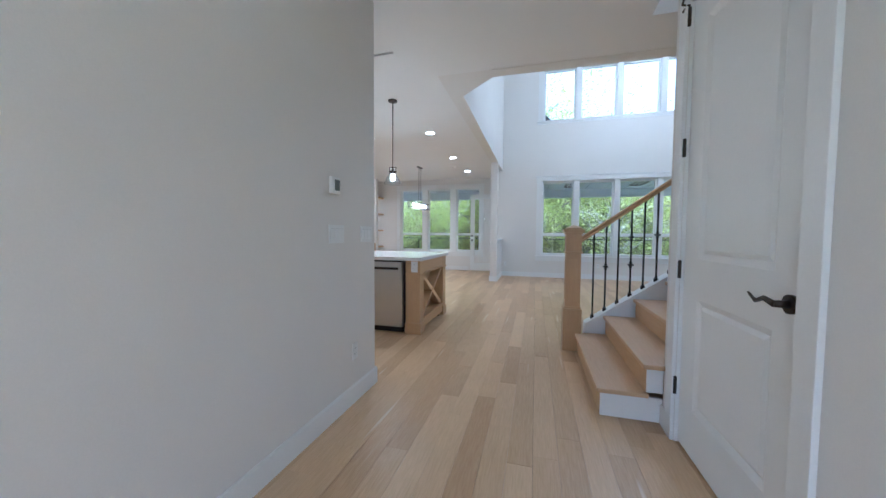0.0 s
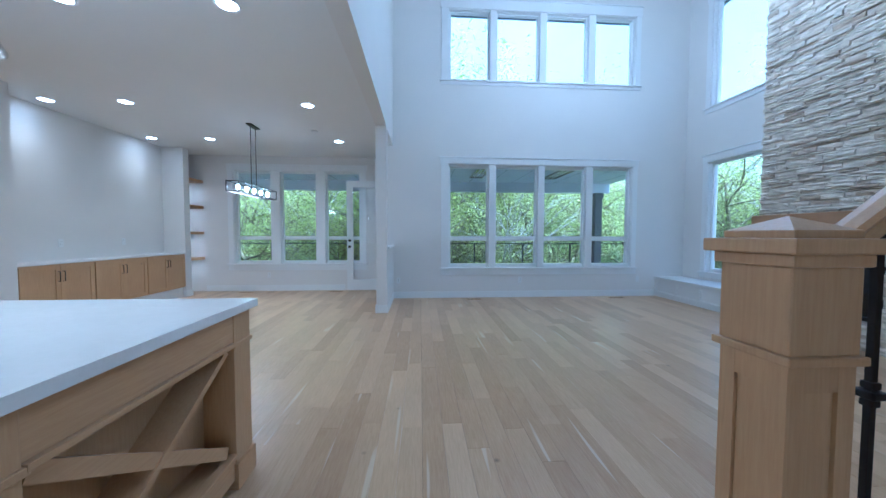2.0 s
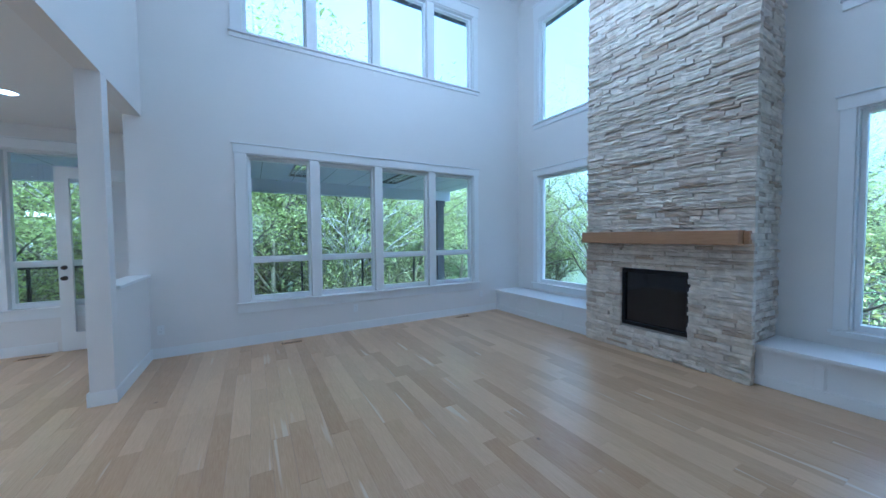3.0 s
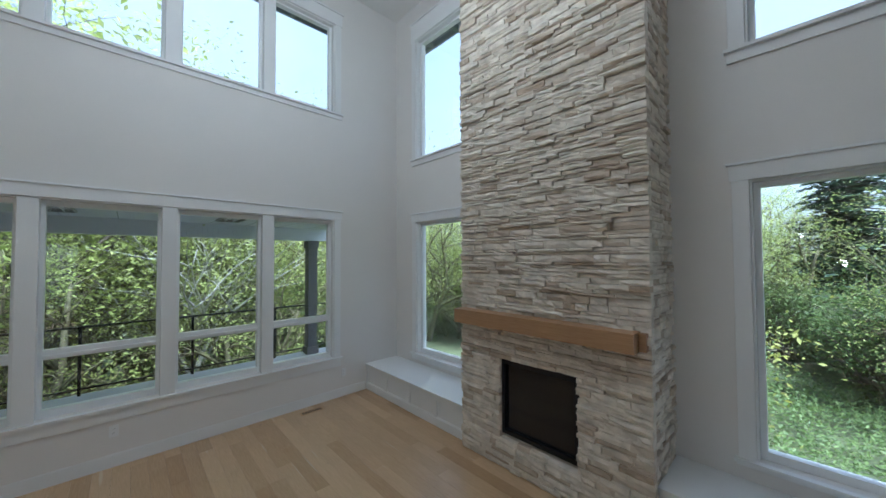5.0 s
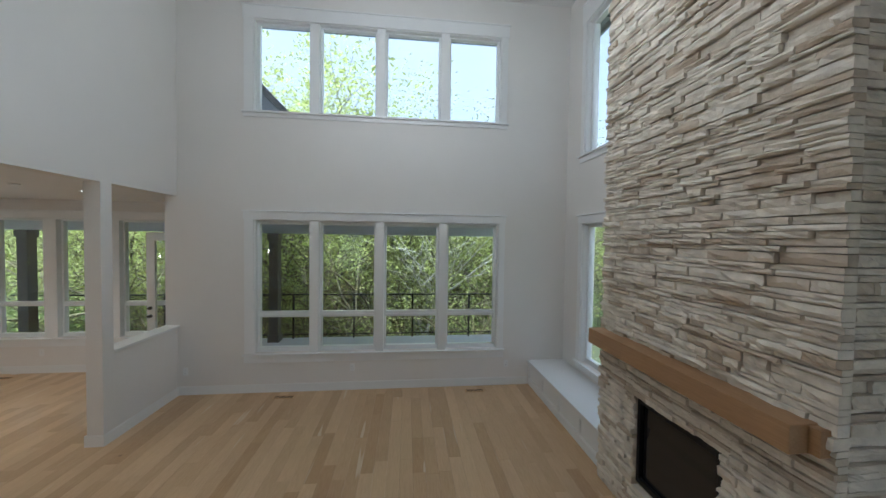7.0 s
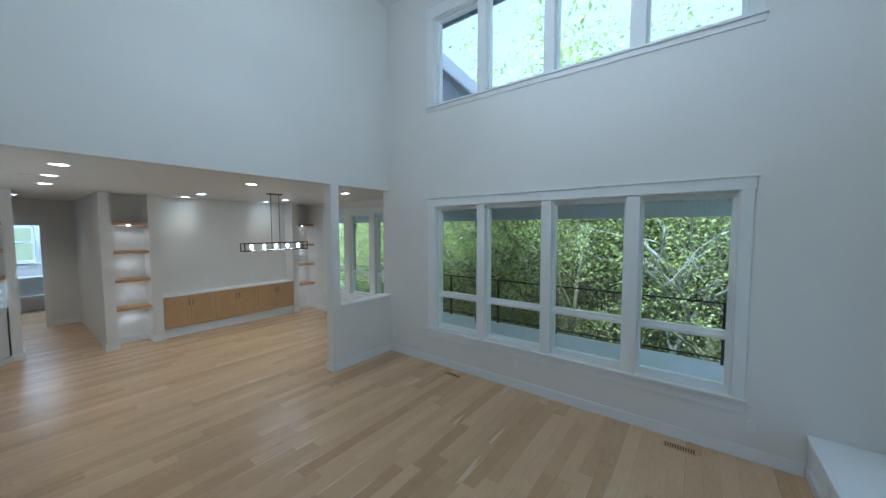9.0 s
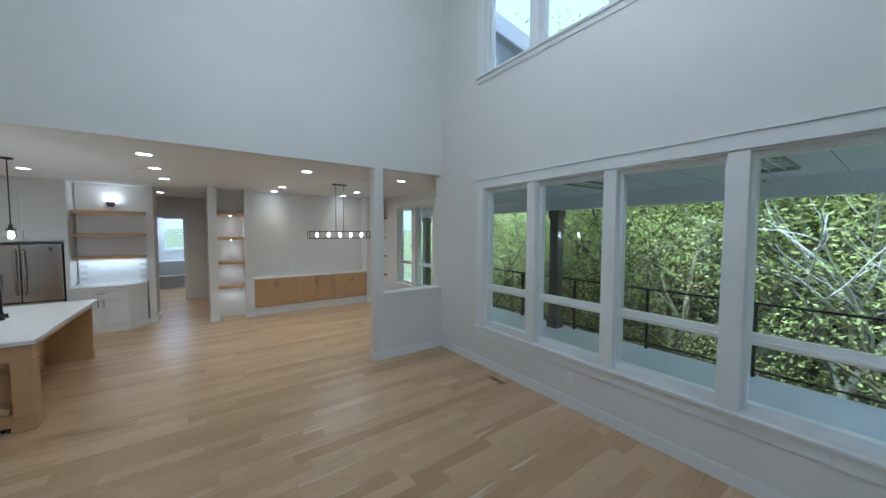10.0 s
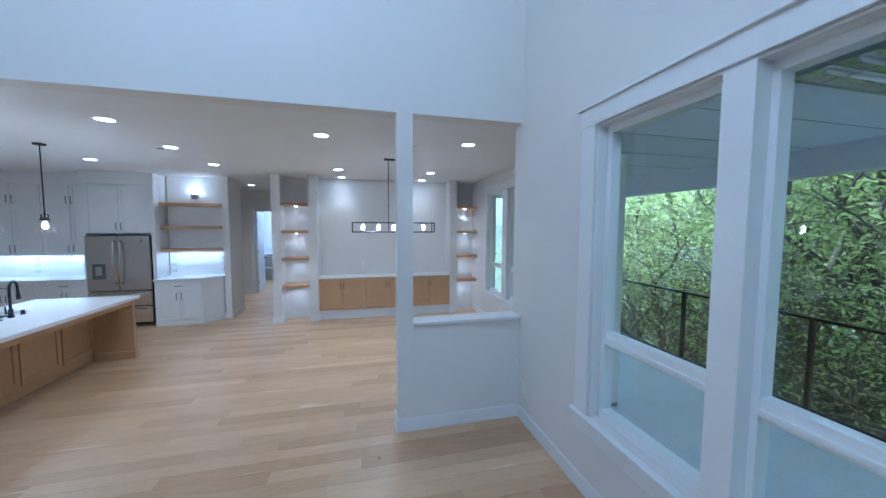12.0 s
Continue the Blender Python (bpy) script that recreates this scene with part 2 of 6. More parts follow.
def pale_streaks(m):
    """Thin light sapwood lines along some of the boards."""
    n, l = m.node_tree.nodes, m.node_tree.links
    base = n["Principled BSDF"].inputs["Base Color"]
    src = base.links[0].from_socket
    geo, info, add = n.new("ShaderNodeNewGeometry"), n.new("ShaderNodeObjectInfo"), n.new("ShaderNodeMath")
    l.new(geo.outputs["Random Per Island"], add.inputs[0])
    l.new(info.outputs["Random"], add.inputs[1])
    off, mp, no, th, mix = n.new("ShaderNodeVectorMath"), n.new("ShaderNodeMapping"), n.new("ShaderNodeTexNoise"), n.new("ShaderNodeMapRange"), n.new("ShaderNodeMix")
    off.operation = "MULTIPLY_ADD"
    off.inputs[1].default_value = (91.0, 53.0, 17.0)
    l.new(add.outputs[0], off.inputs[0])
    l.new(geo.outputs["Position"], off.inputs[2])
    mp.inputs["Scale"].default_value = (17.0, 0.9, 1.0)
    l.new(off.outputs["Vector"], mp.inputs["Vector"])
    l.new(mp.outputs["Vector"], no.inputs["Vector"])
    no.inputs["Scale"].default_value, no.inputs["Detail"].default_value = 1.0, 1.0
    th.inputs["From Min"].default_value, th.inputs["From Max"].default_value = 0.70, 0.76
    th.inputs["To Max"].default_value = 0.7
    l.new(no.outputs["Fac"], th.inputs["Value"])
    mix.data_type = "RGBA"
    mix.inputs["B"].default_value = (0.72, 0.63, 0.48, 1)
    l.new(th.outputs["Result"], mix.inputs["Factor"])
    l.new(src, mix.inputs["A"])
    l.new(mix.outputs["Result"], base)


pale_streaks(OAK_FLOOR)
OAK_Y = wood("oak_across", (0.40, 0.225, 0.10), (0.57, 0.365, 0.18), axis=1, rough=0.4, pieces=False)
OAK_Z = wood("oak_upright", (0.39, 0.22, 0.10), (0.55, 0.355, 0.175), axis=2, rough=0.4, pieces=False)
TREAD = wood("oak_tread", (0.43, 0.265, 0.135), (0.61, 0.415, 0.235), axis=1, rough=0.35, pieces=False)
MANTEL = wood("mantel_wood", (0.22, 0.115, 0.05), (0.42, 0.25, 0.12), axis=1, rough=0.5, pieces=False, grain=0.8)
QUARTZ = material("white_quartz", (0.80, 0.80, 0.79), 0.16, vary=0.03, scale=6, fine=40, bump=0.0)
STEEL = brushed_steel("brushed_steel", 2)
STEEL_F = brushed_steel("fridge_steel", 2, 0.12, 0.22, 0.6)
POLISHED = material("polished_reflector", (0.82, 0.82, 0.80), 0.07, metal=1.0, vary=0.03, bump=0.0)
STEEL_H = brushed_steel("brushed_steel_across", 0)
BLACK = material("black_metal", (0.018, 0.018, 0.02), 0.42, metal=0.6, vary=0.15, bump=0.02)
BRONZE = material("dark_bronze", (0.055, 0.045, 0.038), 0.38, metal=0.8, vary=0.15, bump=0.02)
NICKEL = material("dark_nickel", (0.28, 0.27, 0.26), 0.3, metal=1.0, vary=0.1, bump=0.01)
GLASS = clear_glass("window_glass", (1.0, 1.0, 1.0))
SEEDED = thin_glass("seeded_glass")
DARKGLASS = material("dark_glass", (0.012, 0.012, 0.013), 0.06, vary=0.1, bump=0.0)
SOOT = material("firebox_liner", (0.03, 0.028, 0.026), 0.8, vary=0.3, scale=8, fine=70, bump=0.3)
STONE = stone_material("ledger_stone")
MORTAR = material("mortar", (0.46, 0.41, 0.34), 0.95, vary=0.2, scale=8, fine=80, bump=0.4)
PLASTIC = material("white_plastic", (0.80, 0.80, 0.79), 0.35, vary=0.01, bump=0.0)
SCREEN = material("grey_screen", (0.12, 0.14, 0.13), 0.2, vary=0.05, bump=0.0)
TILE = material("white_tile", (0.80, 0.81, 0.81), 0.12, vary=0.03, bump=0.01)
GROUT = material("grout", (0.60, 0.60, 0.59), 0.9, vary=0.05, bump=0.1)
DECK = material("deck_coating", (0.50, 0.505, 0.57), 0.45, vary=0.12, scale=1.3, fine=30, bump=0.06)
SOFFIT = material("porch_ceiling", (0.68, 0.69, 0.75), 0.6, vary=0.04, scale=2, fine=70, bump=0.03)
POST = material("dark_post", (0.10, 0.095, 0.09), 0.6, vary=0.15, scale=4, fine=50, bump=0.15)
SIDING = material("grey_siding", (0.20, 0.22, 0.24), 0.7, vary=0.08, scale=3, fine=60, bump=0.1)
ROOFING = material("dark_shingle", (0.10, 0.105, 0.11), 0.9, vary=0.25, scale=6, fine=60, bump=0.4)
# near-black: shade of slots, recesses and board joints as colour; also appliance bodies
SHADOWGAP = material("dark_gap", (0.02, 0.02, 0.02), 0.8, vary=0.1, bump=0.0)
BARK = material("bark", (0.12, 0.10, 0.08), 0.95, vary=0.35, scale=5, fine=40, bump=0.7)
MOSSY = material("mossy_bark", (0.125, 0.115, 0.06), 0.95, vary=0.5, scale=4, fine=35, bump=0.7)
BIRCH = material("pale_bark", (0.42, 0.41, 0.39), 0.9, vary=0.3, scale=6, fine=30, bump=0.4)
LEAF = leaf_material("spring_leaves", (0.30, 0.37, 0.09), (0.52, 0.57, 0.19), 0.55)
LEAF_DARK = leaf_material("green_leaves", (0.11, 0.18, 0.05), (0.24, 0.33, 0.10), 0.4)
NEEDLE = leaf_material("fir_needles", (0.05, 0.085, 0.05), (0.10, 0.15, 0.085), 0.15)
YELLOW = leaf_material("yellow_leaves", (0.24, 0.27, 0.05), (0.38, 0.38, 0.08), 0.4)
SOIL = material("forest_floor", (0.075, 0.09, 0.04), 0.95, vary=0.45, scale=0.8, fine=12, bump=0.6)
BULB = glowing("warm_bulb", (1.0, 0.86, 0.68), 14)
BULB_SOFT = glowing("frosted_bulb", (1.0, 0.90, 0.78), 7)
DISC = glowing("downlight_disc", (1.0, 0.93, 0.82), 5)
STRIP = glowing("light_strip", (1.0, 0.97, 0.92), 3)


# ---- building helpers ----
def box(bm, x0, x1, y0, y1, z0, z1, bevel=0.0):
    x0, x1, y0, y1, z0, z1 = min(x0, x1), max(x0, x1), min(y0, y1), max(y0, y1), min(z0, z1), max(z0, z1)
    v = [bm.verts.new(p) for p in ((x0, y0, z0), (x1, y0, z0), (x1, y1, z0), (x0, y1, z0),
                                   (x0, y0, z1), (x1, y0, z1), (x1, y1, z1), (x0, y1, z1))]
    f = [bm.faces.new([v[i] for i in q]) for q in ((0, 3, 2, 1), (4, 5, 6, 7), (0, 1, 5, 4), (1, 2, 6, 5), (2, 3, 7, 6), (3, 0, 4, 7))]
    if bevel:
        edges = list({e for q in f for e in q.edges})
        bmesh.ops.bevel(bm, geom=edges, offset=bevel, segments=2, profile=0.6, affect="EDGES")
    return bm


def boxes(*rows, bevel=0.0):
    bm = bmesh.new()
    for r in rows:
        box(bm, *r, bevel=bevel)
    return bm


def prism(bm, pts, axis, a, b):
    """An outline in the other two axes, drawn out along axis from a to b."""
    def place(p, h):
        q = list(p)
        q.insert(axis, h)
        return bm.verts.new(q)
    lo, hi = [place(p, a) for p in pts], [place(p, b) for p in pts]
    n = len(pts)
    bm.faces.new(lo)
    bm.faces.new(hi)
    for i in range(n):
        bm.faces.new((lo[i], lo[(i + 1) % n], hi[(i + 1) % n], hi[i]))
    bmesh.ops.recalc_face_normals(bm, faces=bm.faces)
    return bm


def lathe(profile, segments=24, centre=(0, 0, 0), closed=False):
    """A turned shape from (radius, height) pairs about the z axis."""
    bm = bmesh.new()
    rings = []
    for r, z in profile:
        rings.append([bm.verts.new((centre[0] + r * math.cos(2 * math.pi * i / segments),
                                    centre[1] + r * math.sin(2 * math.pi * i / segments), centre[2] + z)) for i in range(segments)])
    for a, b in zip(rings, rings[1:]):
        for i in range(segments):
            bm.faces.new((a[i], a[(i + 1) % segments], b[(i + 1) % segments], b[i]))
    if not closed:
        if profile[0][0] > 1e-4:
            bm.faces.new(rings[0][::-1])
        if profile[-1][0] > 1e-4:
            bm.faces.new(rings[-1])
    bmesh.ops.remove_doubles(bm, verts=bm.verts, dist=1e-5)
    bmesh.ops.recalc_face_normals(bm, faces=bm.faces)
    for f in bm.faces:
        f.smooth = True
    return bm


def tube(bm, path, radius, sides=8):
    """A round bar along a path; radius may be one number or one for each point."""
    pts = [Vector(p) for p in path]
    rad = radius if isinstance(radius, (list, tuple)) else [radius] * len(pts)
    rings = []
    side = None
    for i, p in enumerate(pts):
        d = (pts[min(i + 1, len(pts) - 1)] - pts[max(i - 1, 0)]).normalized()
        if side is None:
            side = d.orthogonal().normalized()
        else:
            side = (side - d * side.dot(d)).normalized()
        up = d.cross(side)
        rings.append([bm.verts.new(p + (side * math.cos(2 * math.pi * k / sides) + up * math.sin(2 * math.pi * k / sides)) * rad[i]) for k in range(sides)])
    for a, b in zip(rings, rings[1:]):
        for k in range(sides):
            f = bm.faces.new((a[k], a[(k + 1) % sides], b[(k + 1) % sides], b[k]))
            f.smooth = True
    bm.faces.new(rings[0][::-1])
    bm.faces.new(rings[-1])
    return bm


def mesh_of(name, bm, mat):
    me = bpy.data.meshes.new(name)
    bm.to_mesh(me)
    bm.free()
    me.materials.append(mat)
    return me


def part(name, bm, mat, parent, label=""):
    """One mesh under a thing or a part."""
    ob = new(name, mesh_of(name, bm, mat))
    ob.parent = parent
    if parent.type == "MESH":
        ob.matrix_parent_inverse = Matrix.Identity(4)
    return tagged(ob, label) if label else ob


def solid(name, bm, mat, label="", category="", group="", kind=""):
    return tagged(new(name, mesh_of(name, bm, mat)), label, category, group, kind)


def thing(name, label="", category="", group="", kind="", at=(0, 0, 0)):
    e = new(name)
    e.empty_display_size = 0.1
    e.location = at
    return tagged(e, label, category, group, kind)


def holed(u0, u1, z0, z1, holes):
    """The cells of a wall's face that lie outside its openings."""
    us = sorted({u0, u1, *[h[0] for h in holes], *[h[1] for h in holes]})
    out = []
    for a, b in zip(us, us[1:]):
        m = (a + b) / 2
        inside = sorted((h[2], h[3]) for h in holes if h[0] < m < h[1])
        z = z0
        for lo, hi in inside:
            if lo > z + 1e-4:
                out.append((a, b, z, lo))
            z = max(z, hi)
        if z < z1 - 1e-4:
            out.append((a, b, z, z1))
    return out


def wall_x(name, y0, y1, x0, x1, z0, z1, holes=(), mat=PAINT, label=""):
    """A wall that runs along x, with openings (x0, x1, z0, z1)."""
    bm = bmesh.new()
    for a, b, c, d in holed(x0, x1, z0, z1, holes):
        box(bm, a, b, y0, y1, c, d)
    bmesh.ops.remove_doubles(bm, verts=bm.verts, dist=1e-4)
    return solid(name, bm, mat, label, "wall", "", "structure")


def wall_y(name, x0, x1, y0, y1, z0, z1, holes=(), mat=PAINT, label=""):
    bm = bmesh.new()
    for a, b, c, d in holed(y0, y1, z0, z1, holes):
        box(bm, x0, x1, a, b, c, d)
    bmesh.ops.remove_doubles(bm, verts=bm.verts, dist=1e-4)
    return solid(name, bm, mat, label, "wall", "", "structure")


# ---- the house: main lines ----
H1 = 2.957      # lower ceiling
H2 = 6.18       # great room ceiling
YN = 10.12      # great room's window wall
XE = 4.887      # great room's chimney wall
XW = -1.09      # great room's west side, above the openings
YD = 11.15      # dining room's window wall
XC = -5.22      # front of the dining room's built-ins
XB = -5.62      # wall behind them

GN = [(0.01, 0.79), (0.93, 1.78), (1.92, 2.77), (2.915, 3.72)]
lower_n = (-0.02, 3.748, 0.60, 2.635)
upper_n = (-0.02, 3.748, 4.25, 5.60)
wall_x("wall_north", YN, YN + 0.2, XW - 0.17, XE + 0.2, -0.3, H2 + 0.2, [lower_n, upper_n], label="pale greige painted window wall, two storeys high")
low_e1, up_e1 = (8.02, 9.57, 0.56, 2.635), (8.02, 9.57, 3.66, 5.60)
low_e2, up_e2 = (4.12, 5.62, 0.56, 2.635), (4.12, 5.62, 3.66, 5.60)
wall_y("wall_east", XE, XE + 0.2, 2.0, YN, -0.3, H2 + 0.2, [low_e1, up_e1, low_e2, up_e2], label="pale greige painted wall beside the chimney")
# header over the kitchen and dining side, its south end cut at an angle
bm = bmesh.new()
box(bm, XW - 0.17, XW, 4.8, YN, H1, H2 + 0.2)
prism(bm, [(XW - 0.17, 4.8), (XW, 4.8), (-0.66, 4.37), (-0.66, 4.161), (XW - 0.169, 4.161)], 2, H1, H2 + 0.2)
box(bm, -0.66, XE, 4.2, 4.37, H1, 3.3)
solid("wall_west", bm, PAINT, "pale greige upper wall over a wide opening", "wall", "", "structure")
wall_y("wall_half", XW - 0.15, XW, 9.03, YN, 0, 1.02, label="painted half wall beside the column")
solid("trim_half_wall", boxes((XW - 0.18, XW + 0.03, 9.032, YN - 0.002, 1.02, 1.05), bevel=0.004), TRIM, "white painted cap on the half wall", "trim", "", "structure")
solid("column", boxes((XW - 0.17, XW, 8.885, 9.03, 0, H1), bevel=0.003), PAINT, "square painted column carrying the upper wall", "column", "", "structure")
# return wall with the deck door
wall_y("wall_return", XW - 0.17, XW, YN + 0.2, YD + 0.2, -0.3, H1 + 0.3, [(YN + 0.24, YD - 0.05, -0.01, 2.46)])
DN = [(-4.60, -3.84), (-3.63, -2.87), (-2.66, -1.91)]
low_d = (-4.63, -1.88, 0.60, 2.64)
wall_x("wall_dining_north", YD, YD + 0.2, XB - 0.2, XW - 0.17, -0.3, H1 + 0.3, [low_d], label="pale painted dining room window wall")
wall_y("wall_dining_west", XB - 0.2, XB, 6.87, YD, 0, H1, label="pale painted wall above the low cabinets")
# piers of the built-in shelf recesses
for i, (a, b) in enumerate(((6.87, 7.03), (7.55, 7.72), (10.50, 10.66))):
    wall_y(f"wall_pier_{i + 1}", XB, XC, a, b, 0, H1)
# corridor, kitchen and hall
wall_x("wall_corridor_north", 6.87, 7.03, -8.75, XB - 0.2, 0, H1)
wall_y("wall_corridor_west", -8.75, -8.6, 3.2, 7.03, 0, H1, [(5.62, 6.32, 0, 2.36)])
wall_x("wall_kitchen_end", 5.80, 5.92, -6.6, -5.85, 0, H1, label="end of the white kitchen wall")
wall_y("wall_nook", -6.22, -6.1, 4.72, 5.80, 0, H1)
wall_y("wall_kitchen_west", -6.62, -6.5, 0.8, 4.72, 0, H1)
wall_x("wall_corridor_south", 3.2, 3.35, -8.75, -6.62, 0, H1)
wall_x("wall_kitchen_south", 0.65, 0.8, -6.62, -1.53, 0, H1)
wall_y("wall_hall_west", -1.53, -1.38, -1.6, 2.895, 0, H1, label="pale greige hall wall with switches and thermostat")
wall_y("wall_hall_east", 0.635, 0.78, -1.6, 2.87, 0, H1, [(1.785, 2.695, 0, 2.47)], label="pale greige hall wall with a closet door")
# opening out of view, added to let daylight into the hall
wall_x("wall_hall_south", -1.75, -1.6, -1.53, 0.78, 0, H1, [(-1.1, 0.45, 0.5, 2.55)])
wall_x("wall_stair_south", 2.74, 2.87, 0.78, XE, 0, H2 + 0.2)
wall_y("wall_landing", 0.715, 0.86, 2.87, 4.2, H1 + 0.3, H2 + 0.2)
wall_x("wall_landing_south", 2.74, 2.87, -1.26, 0.86, H1 + 0.3, H2 + 0.2)
wall_y("wall_landing_west", -1.26, -1.09, 2.87, 4.8, H1 + 0.3, H2 + 0.2)
# pantry
wall_y("wall_pantry_west", -11.4, -11.25, 4.6, 7.6, 0, H1, [(5.65, 6.35, 1.35, 2.45)])
wall_x("wall_pantry_north", 7.45, 7.6, -11.25, -8.75, 0, H1)
wall_x("wall_pantry_south", 4.6, 4.75, -11.25, -8.75, 0, H1)

solid("ceiling_great_room", boxes((XW - 0.2, XE + 0.2, 2.7, YN + 0.2, H2, H2 + 0.2)), CEIL, "white painted ceiling, two storeys up", "ceiling", "", "structure")
solid("ceiling_kitchen", boxes((-11.4, XW - 0.17, 4.16, YD + 0.2, H1, H1 + 0.3), (-11.4, -1.53, 0.65, 4.16, H1, H1 + 0.3)), CEIL, "white painted kitchen and dining ceiling with downlights", "ceiling", "", "structure")
solid("ceiling_hall", boxes((-1.53, 0.70, -1.75, 3.6, H1 - 0.015, H1 + 0.3), (-2.2, XE, 3.6, 4.16, H1 - 0.015, H1 + 0.3)), CEIL, "white painted hall ceiling", "ceiling", "", "structure")
# screed under the boards, and the outer ground
solid("floor", boxes((-11.4, XW, -1.75, YD + 0.2, -0.3, -0.022), (XW, XE + 0.2, -1.75, YN + 0.2, -0.3, -0.022)), SHADOWGAP, "subfloor under oak boards", "floor", "", "structure")

# ---- windows ----
def window(name, axis, face, opening, lights, glass, rail=None, outer=None, head=0.14, apron=0.115, depth=0.12, sign=1, label=""):
    """A cased window group. axis 0: the wall runs along x; 1: along y. face: the wall's inner face; lights: the panes' ends along the wall."""
    a, b, z0, z1 = opening
    g0, g1 = glass
    o0, o1 = outer
    w = thing(name, label or "white-cased window looking out on green trees", "window", "", "structure")

    def bx(bm, u0, u1, d0, d1, c0, c1, bevel=0.0):
        if axis == 0:
            return box(bm, u0, u1, face + sign * d0, face + sign * d1, c0, c1, bevel)
        return box(bm, face + sign * d0, face + sign * d1, u0, u1, c0, c1, bevel)

    def pc(nm, rows, mat=TRIM, bevel=0.003, parent=w):
        bm = bmesh.new()
        for r in rows:
            bx(bm, *r, bevel=bevel)
        return part(nm, bm, mat, parent)
    pc("side_casing", [(o0 + 0.02, a, -0.02, -0.001, z0, z1)])
    pc("side_casing", [(b, o1 - 0.02, -0.02, -0.001, z0, z1)])
    pc("head_casing", [(o0 + 0.005, o1 - 0.005, -0.024, -0.001, z1, z1 + head - 0.02), (o0 - 0.01, o1 + 0.01, -0.042, -0.001, z1 + head - 0.02, z1 + head)])
    pc("window_sill", [(o0 - 0.005, o1 + 0.005, -0.05, depth, z0 - 0.028, z0 - 0.001)])
    pc("apron", [(o0 + 0.01, o1 - 0.01, -0.019, -0.001, z0 - 0.028 - apron, z0 - 0.028)])
    pc("jamb", [(a + 0.001, a + 0.016, 0, depth, z0, z1)])
    pc("jamb", [(b - 0.016, b - 0.001, 0, depth, z0, z1)])
    pc("jamb", [(a + 0.016, b - 0.016, 0, depth, z1 - 0.016, z1 - 0.001)])
    for (p, q), (r, s) in zip(lights, lights[1:]):
        pc("mullion", [(q + 0.004, r - 0.004, -0.018, depth, z0, z1 - 0.016)])
    for p, q in lights:
        fr = pc("window_frame", [(p - 0.012, p + 0.026, depth - 0.05, depth + 0.03, z0, z1 - 0.016), (q - 0.026, q + 0.012, depth - 0.05, depth + 0.03, z0, z1 - 0.016),
                                 (p + 0.026, q - 0.026, depth - 0.05, depth + 0.03, z0, g0), (p + 0.026, q - 0.026, depth - 0.05, depth + 0.03, g1, z1 - 0.016)], VINYL, 0.002)
        if rail:
            pc("meeting_rail", [(p + 0.026, q - 0.026, depth - 0.045, depth + 0.028, rail[0], rail[1]), (p + 0.026, q - 0.026, depth - 0.06, depth - 0.045, rail[0] + 0.02, rail[0] + 0.045)], VINYL, 0.002, fr)
            spans = [(g0, rail[0]), (rail[1], g1)]
        else:
            spans = [(g0, g1)]
        for c, d in spans:
            pn = pc("pane", [(p + 0.024, q - 0.024, depth - 0.006, depth + 0.006, c - 0.003, d + 0.003)], GLASS, 0.0, fr)
            pn.visible_shadow = False
    return w


window("window_1", 0, YN, lower_n, GN, (0.67, 2.57), (1.134, 1.224), (-0.175, 3.868), label="wide four-part white window onto the covered deck")
window("window_2", 0, YN, upper_n, GN, (4.29, 5.56), None, (-0.175, 3.868), head=0.2, apron=0.06, label="high four-part white window showing sky")
window("window_3", 1, XE, low_e1, [(8.05, 9.54)], (0.63, 2.585), None, (7.9, 9.69), apron=0.08, label="tall white-cased window beside the stone chimney")
window("window_4", 1, XE, up_e1, [(8.05, 9.54)], (3.70, 5.55), None, (7.9, 9.69), head=0.3, apron=0.08, label="high white-cased window beside the stone chimney")
window("window_5", 1, XE, low_e2, [(4.15, 5.59)], (0.62, 2.585), None, (4.0, 5.74), apron=0.03, label="large white-cased window looking over a wooded slope")
window("window_6", 1, XE, up_e2, [(4.15, 5.59)], (3.70, 5.55), None, (4.0, 5.74), head=0.2, apron=0.08, label="high white-cased window over a wooded slope")
window("window_7", 0, YD, low_d, DN, (0.665, 2.60), (1.13, 1.21), (-4.76, -1.75), label="three-part white dining room window")


# ---- baseboards ----
def baseboard(name, rows):
    bm = bmesh.new()
    for x0, x1, y0, y1 in rows:
        box(bm, x0, x1, y0, y1, 0, 0.118, 0.0)
        if x1 - x0 > y1 - y0:
            box(bm, x0, x1, y0 + 0.004, y1 - 0.004, 0.118, 0.128)
        else:
            box(bm, x0 + 0.004, x1 - 0.004, y0, y1, 0.118, 0.128)
    return solid(name, bm, TRIM, "white painted baseboard", "baseboard", "", "structure")


T = 0.016
baseboard("baseboard_north", [(XW, 4.27, YN - T, YN - 0.001)])
baseboard("baseboard_half_wall", [(XW + 0.001, XW + T, 9.03 + T, YN - T), (XW + 0.001, XW + T, 8.885 - T, 9.03 + T), (XW - 0.17 - T, XW + 0.001, 8.885 - T, 8.884), (XW - 0.17 - T, XW - 0.171, 8.885, 9.03 + T)])
baseboard("baseboard_half_wall_back", [(XW - 0.15 - T, XW - 0.151, 9.05, YN + 0.2)])
baseboard("baseboard_dining_north", [(XC, -2.25, YD - T, YD - 0.001)])
baseboard("baseboard_recess", [(XB + 0.001, XB + T, 7.03, 7.55), (XB + 0.001, XB + T, 7.72, 10.5), (XB + 0.001, XB + T, 10.66, YD)])
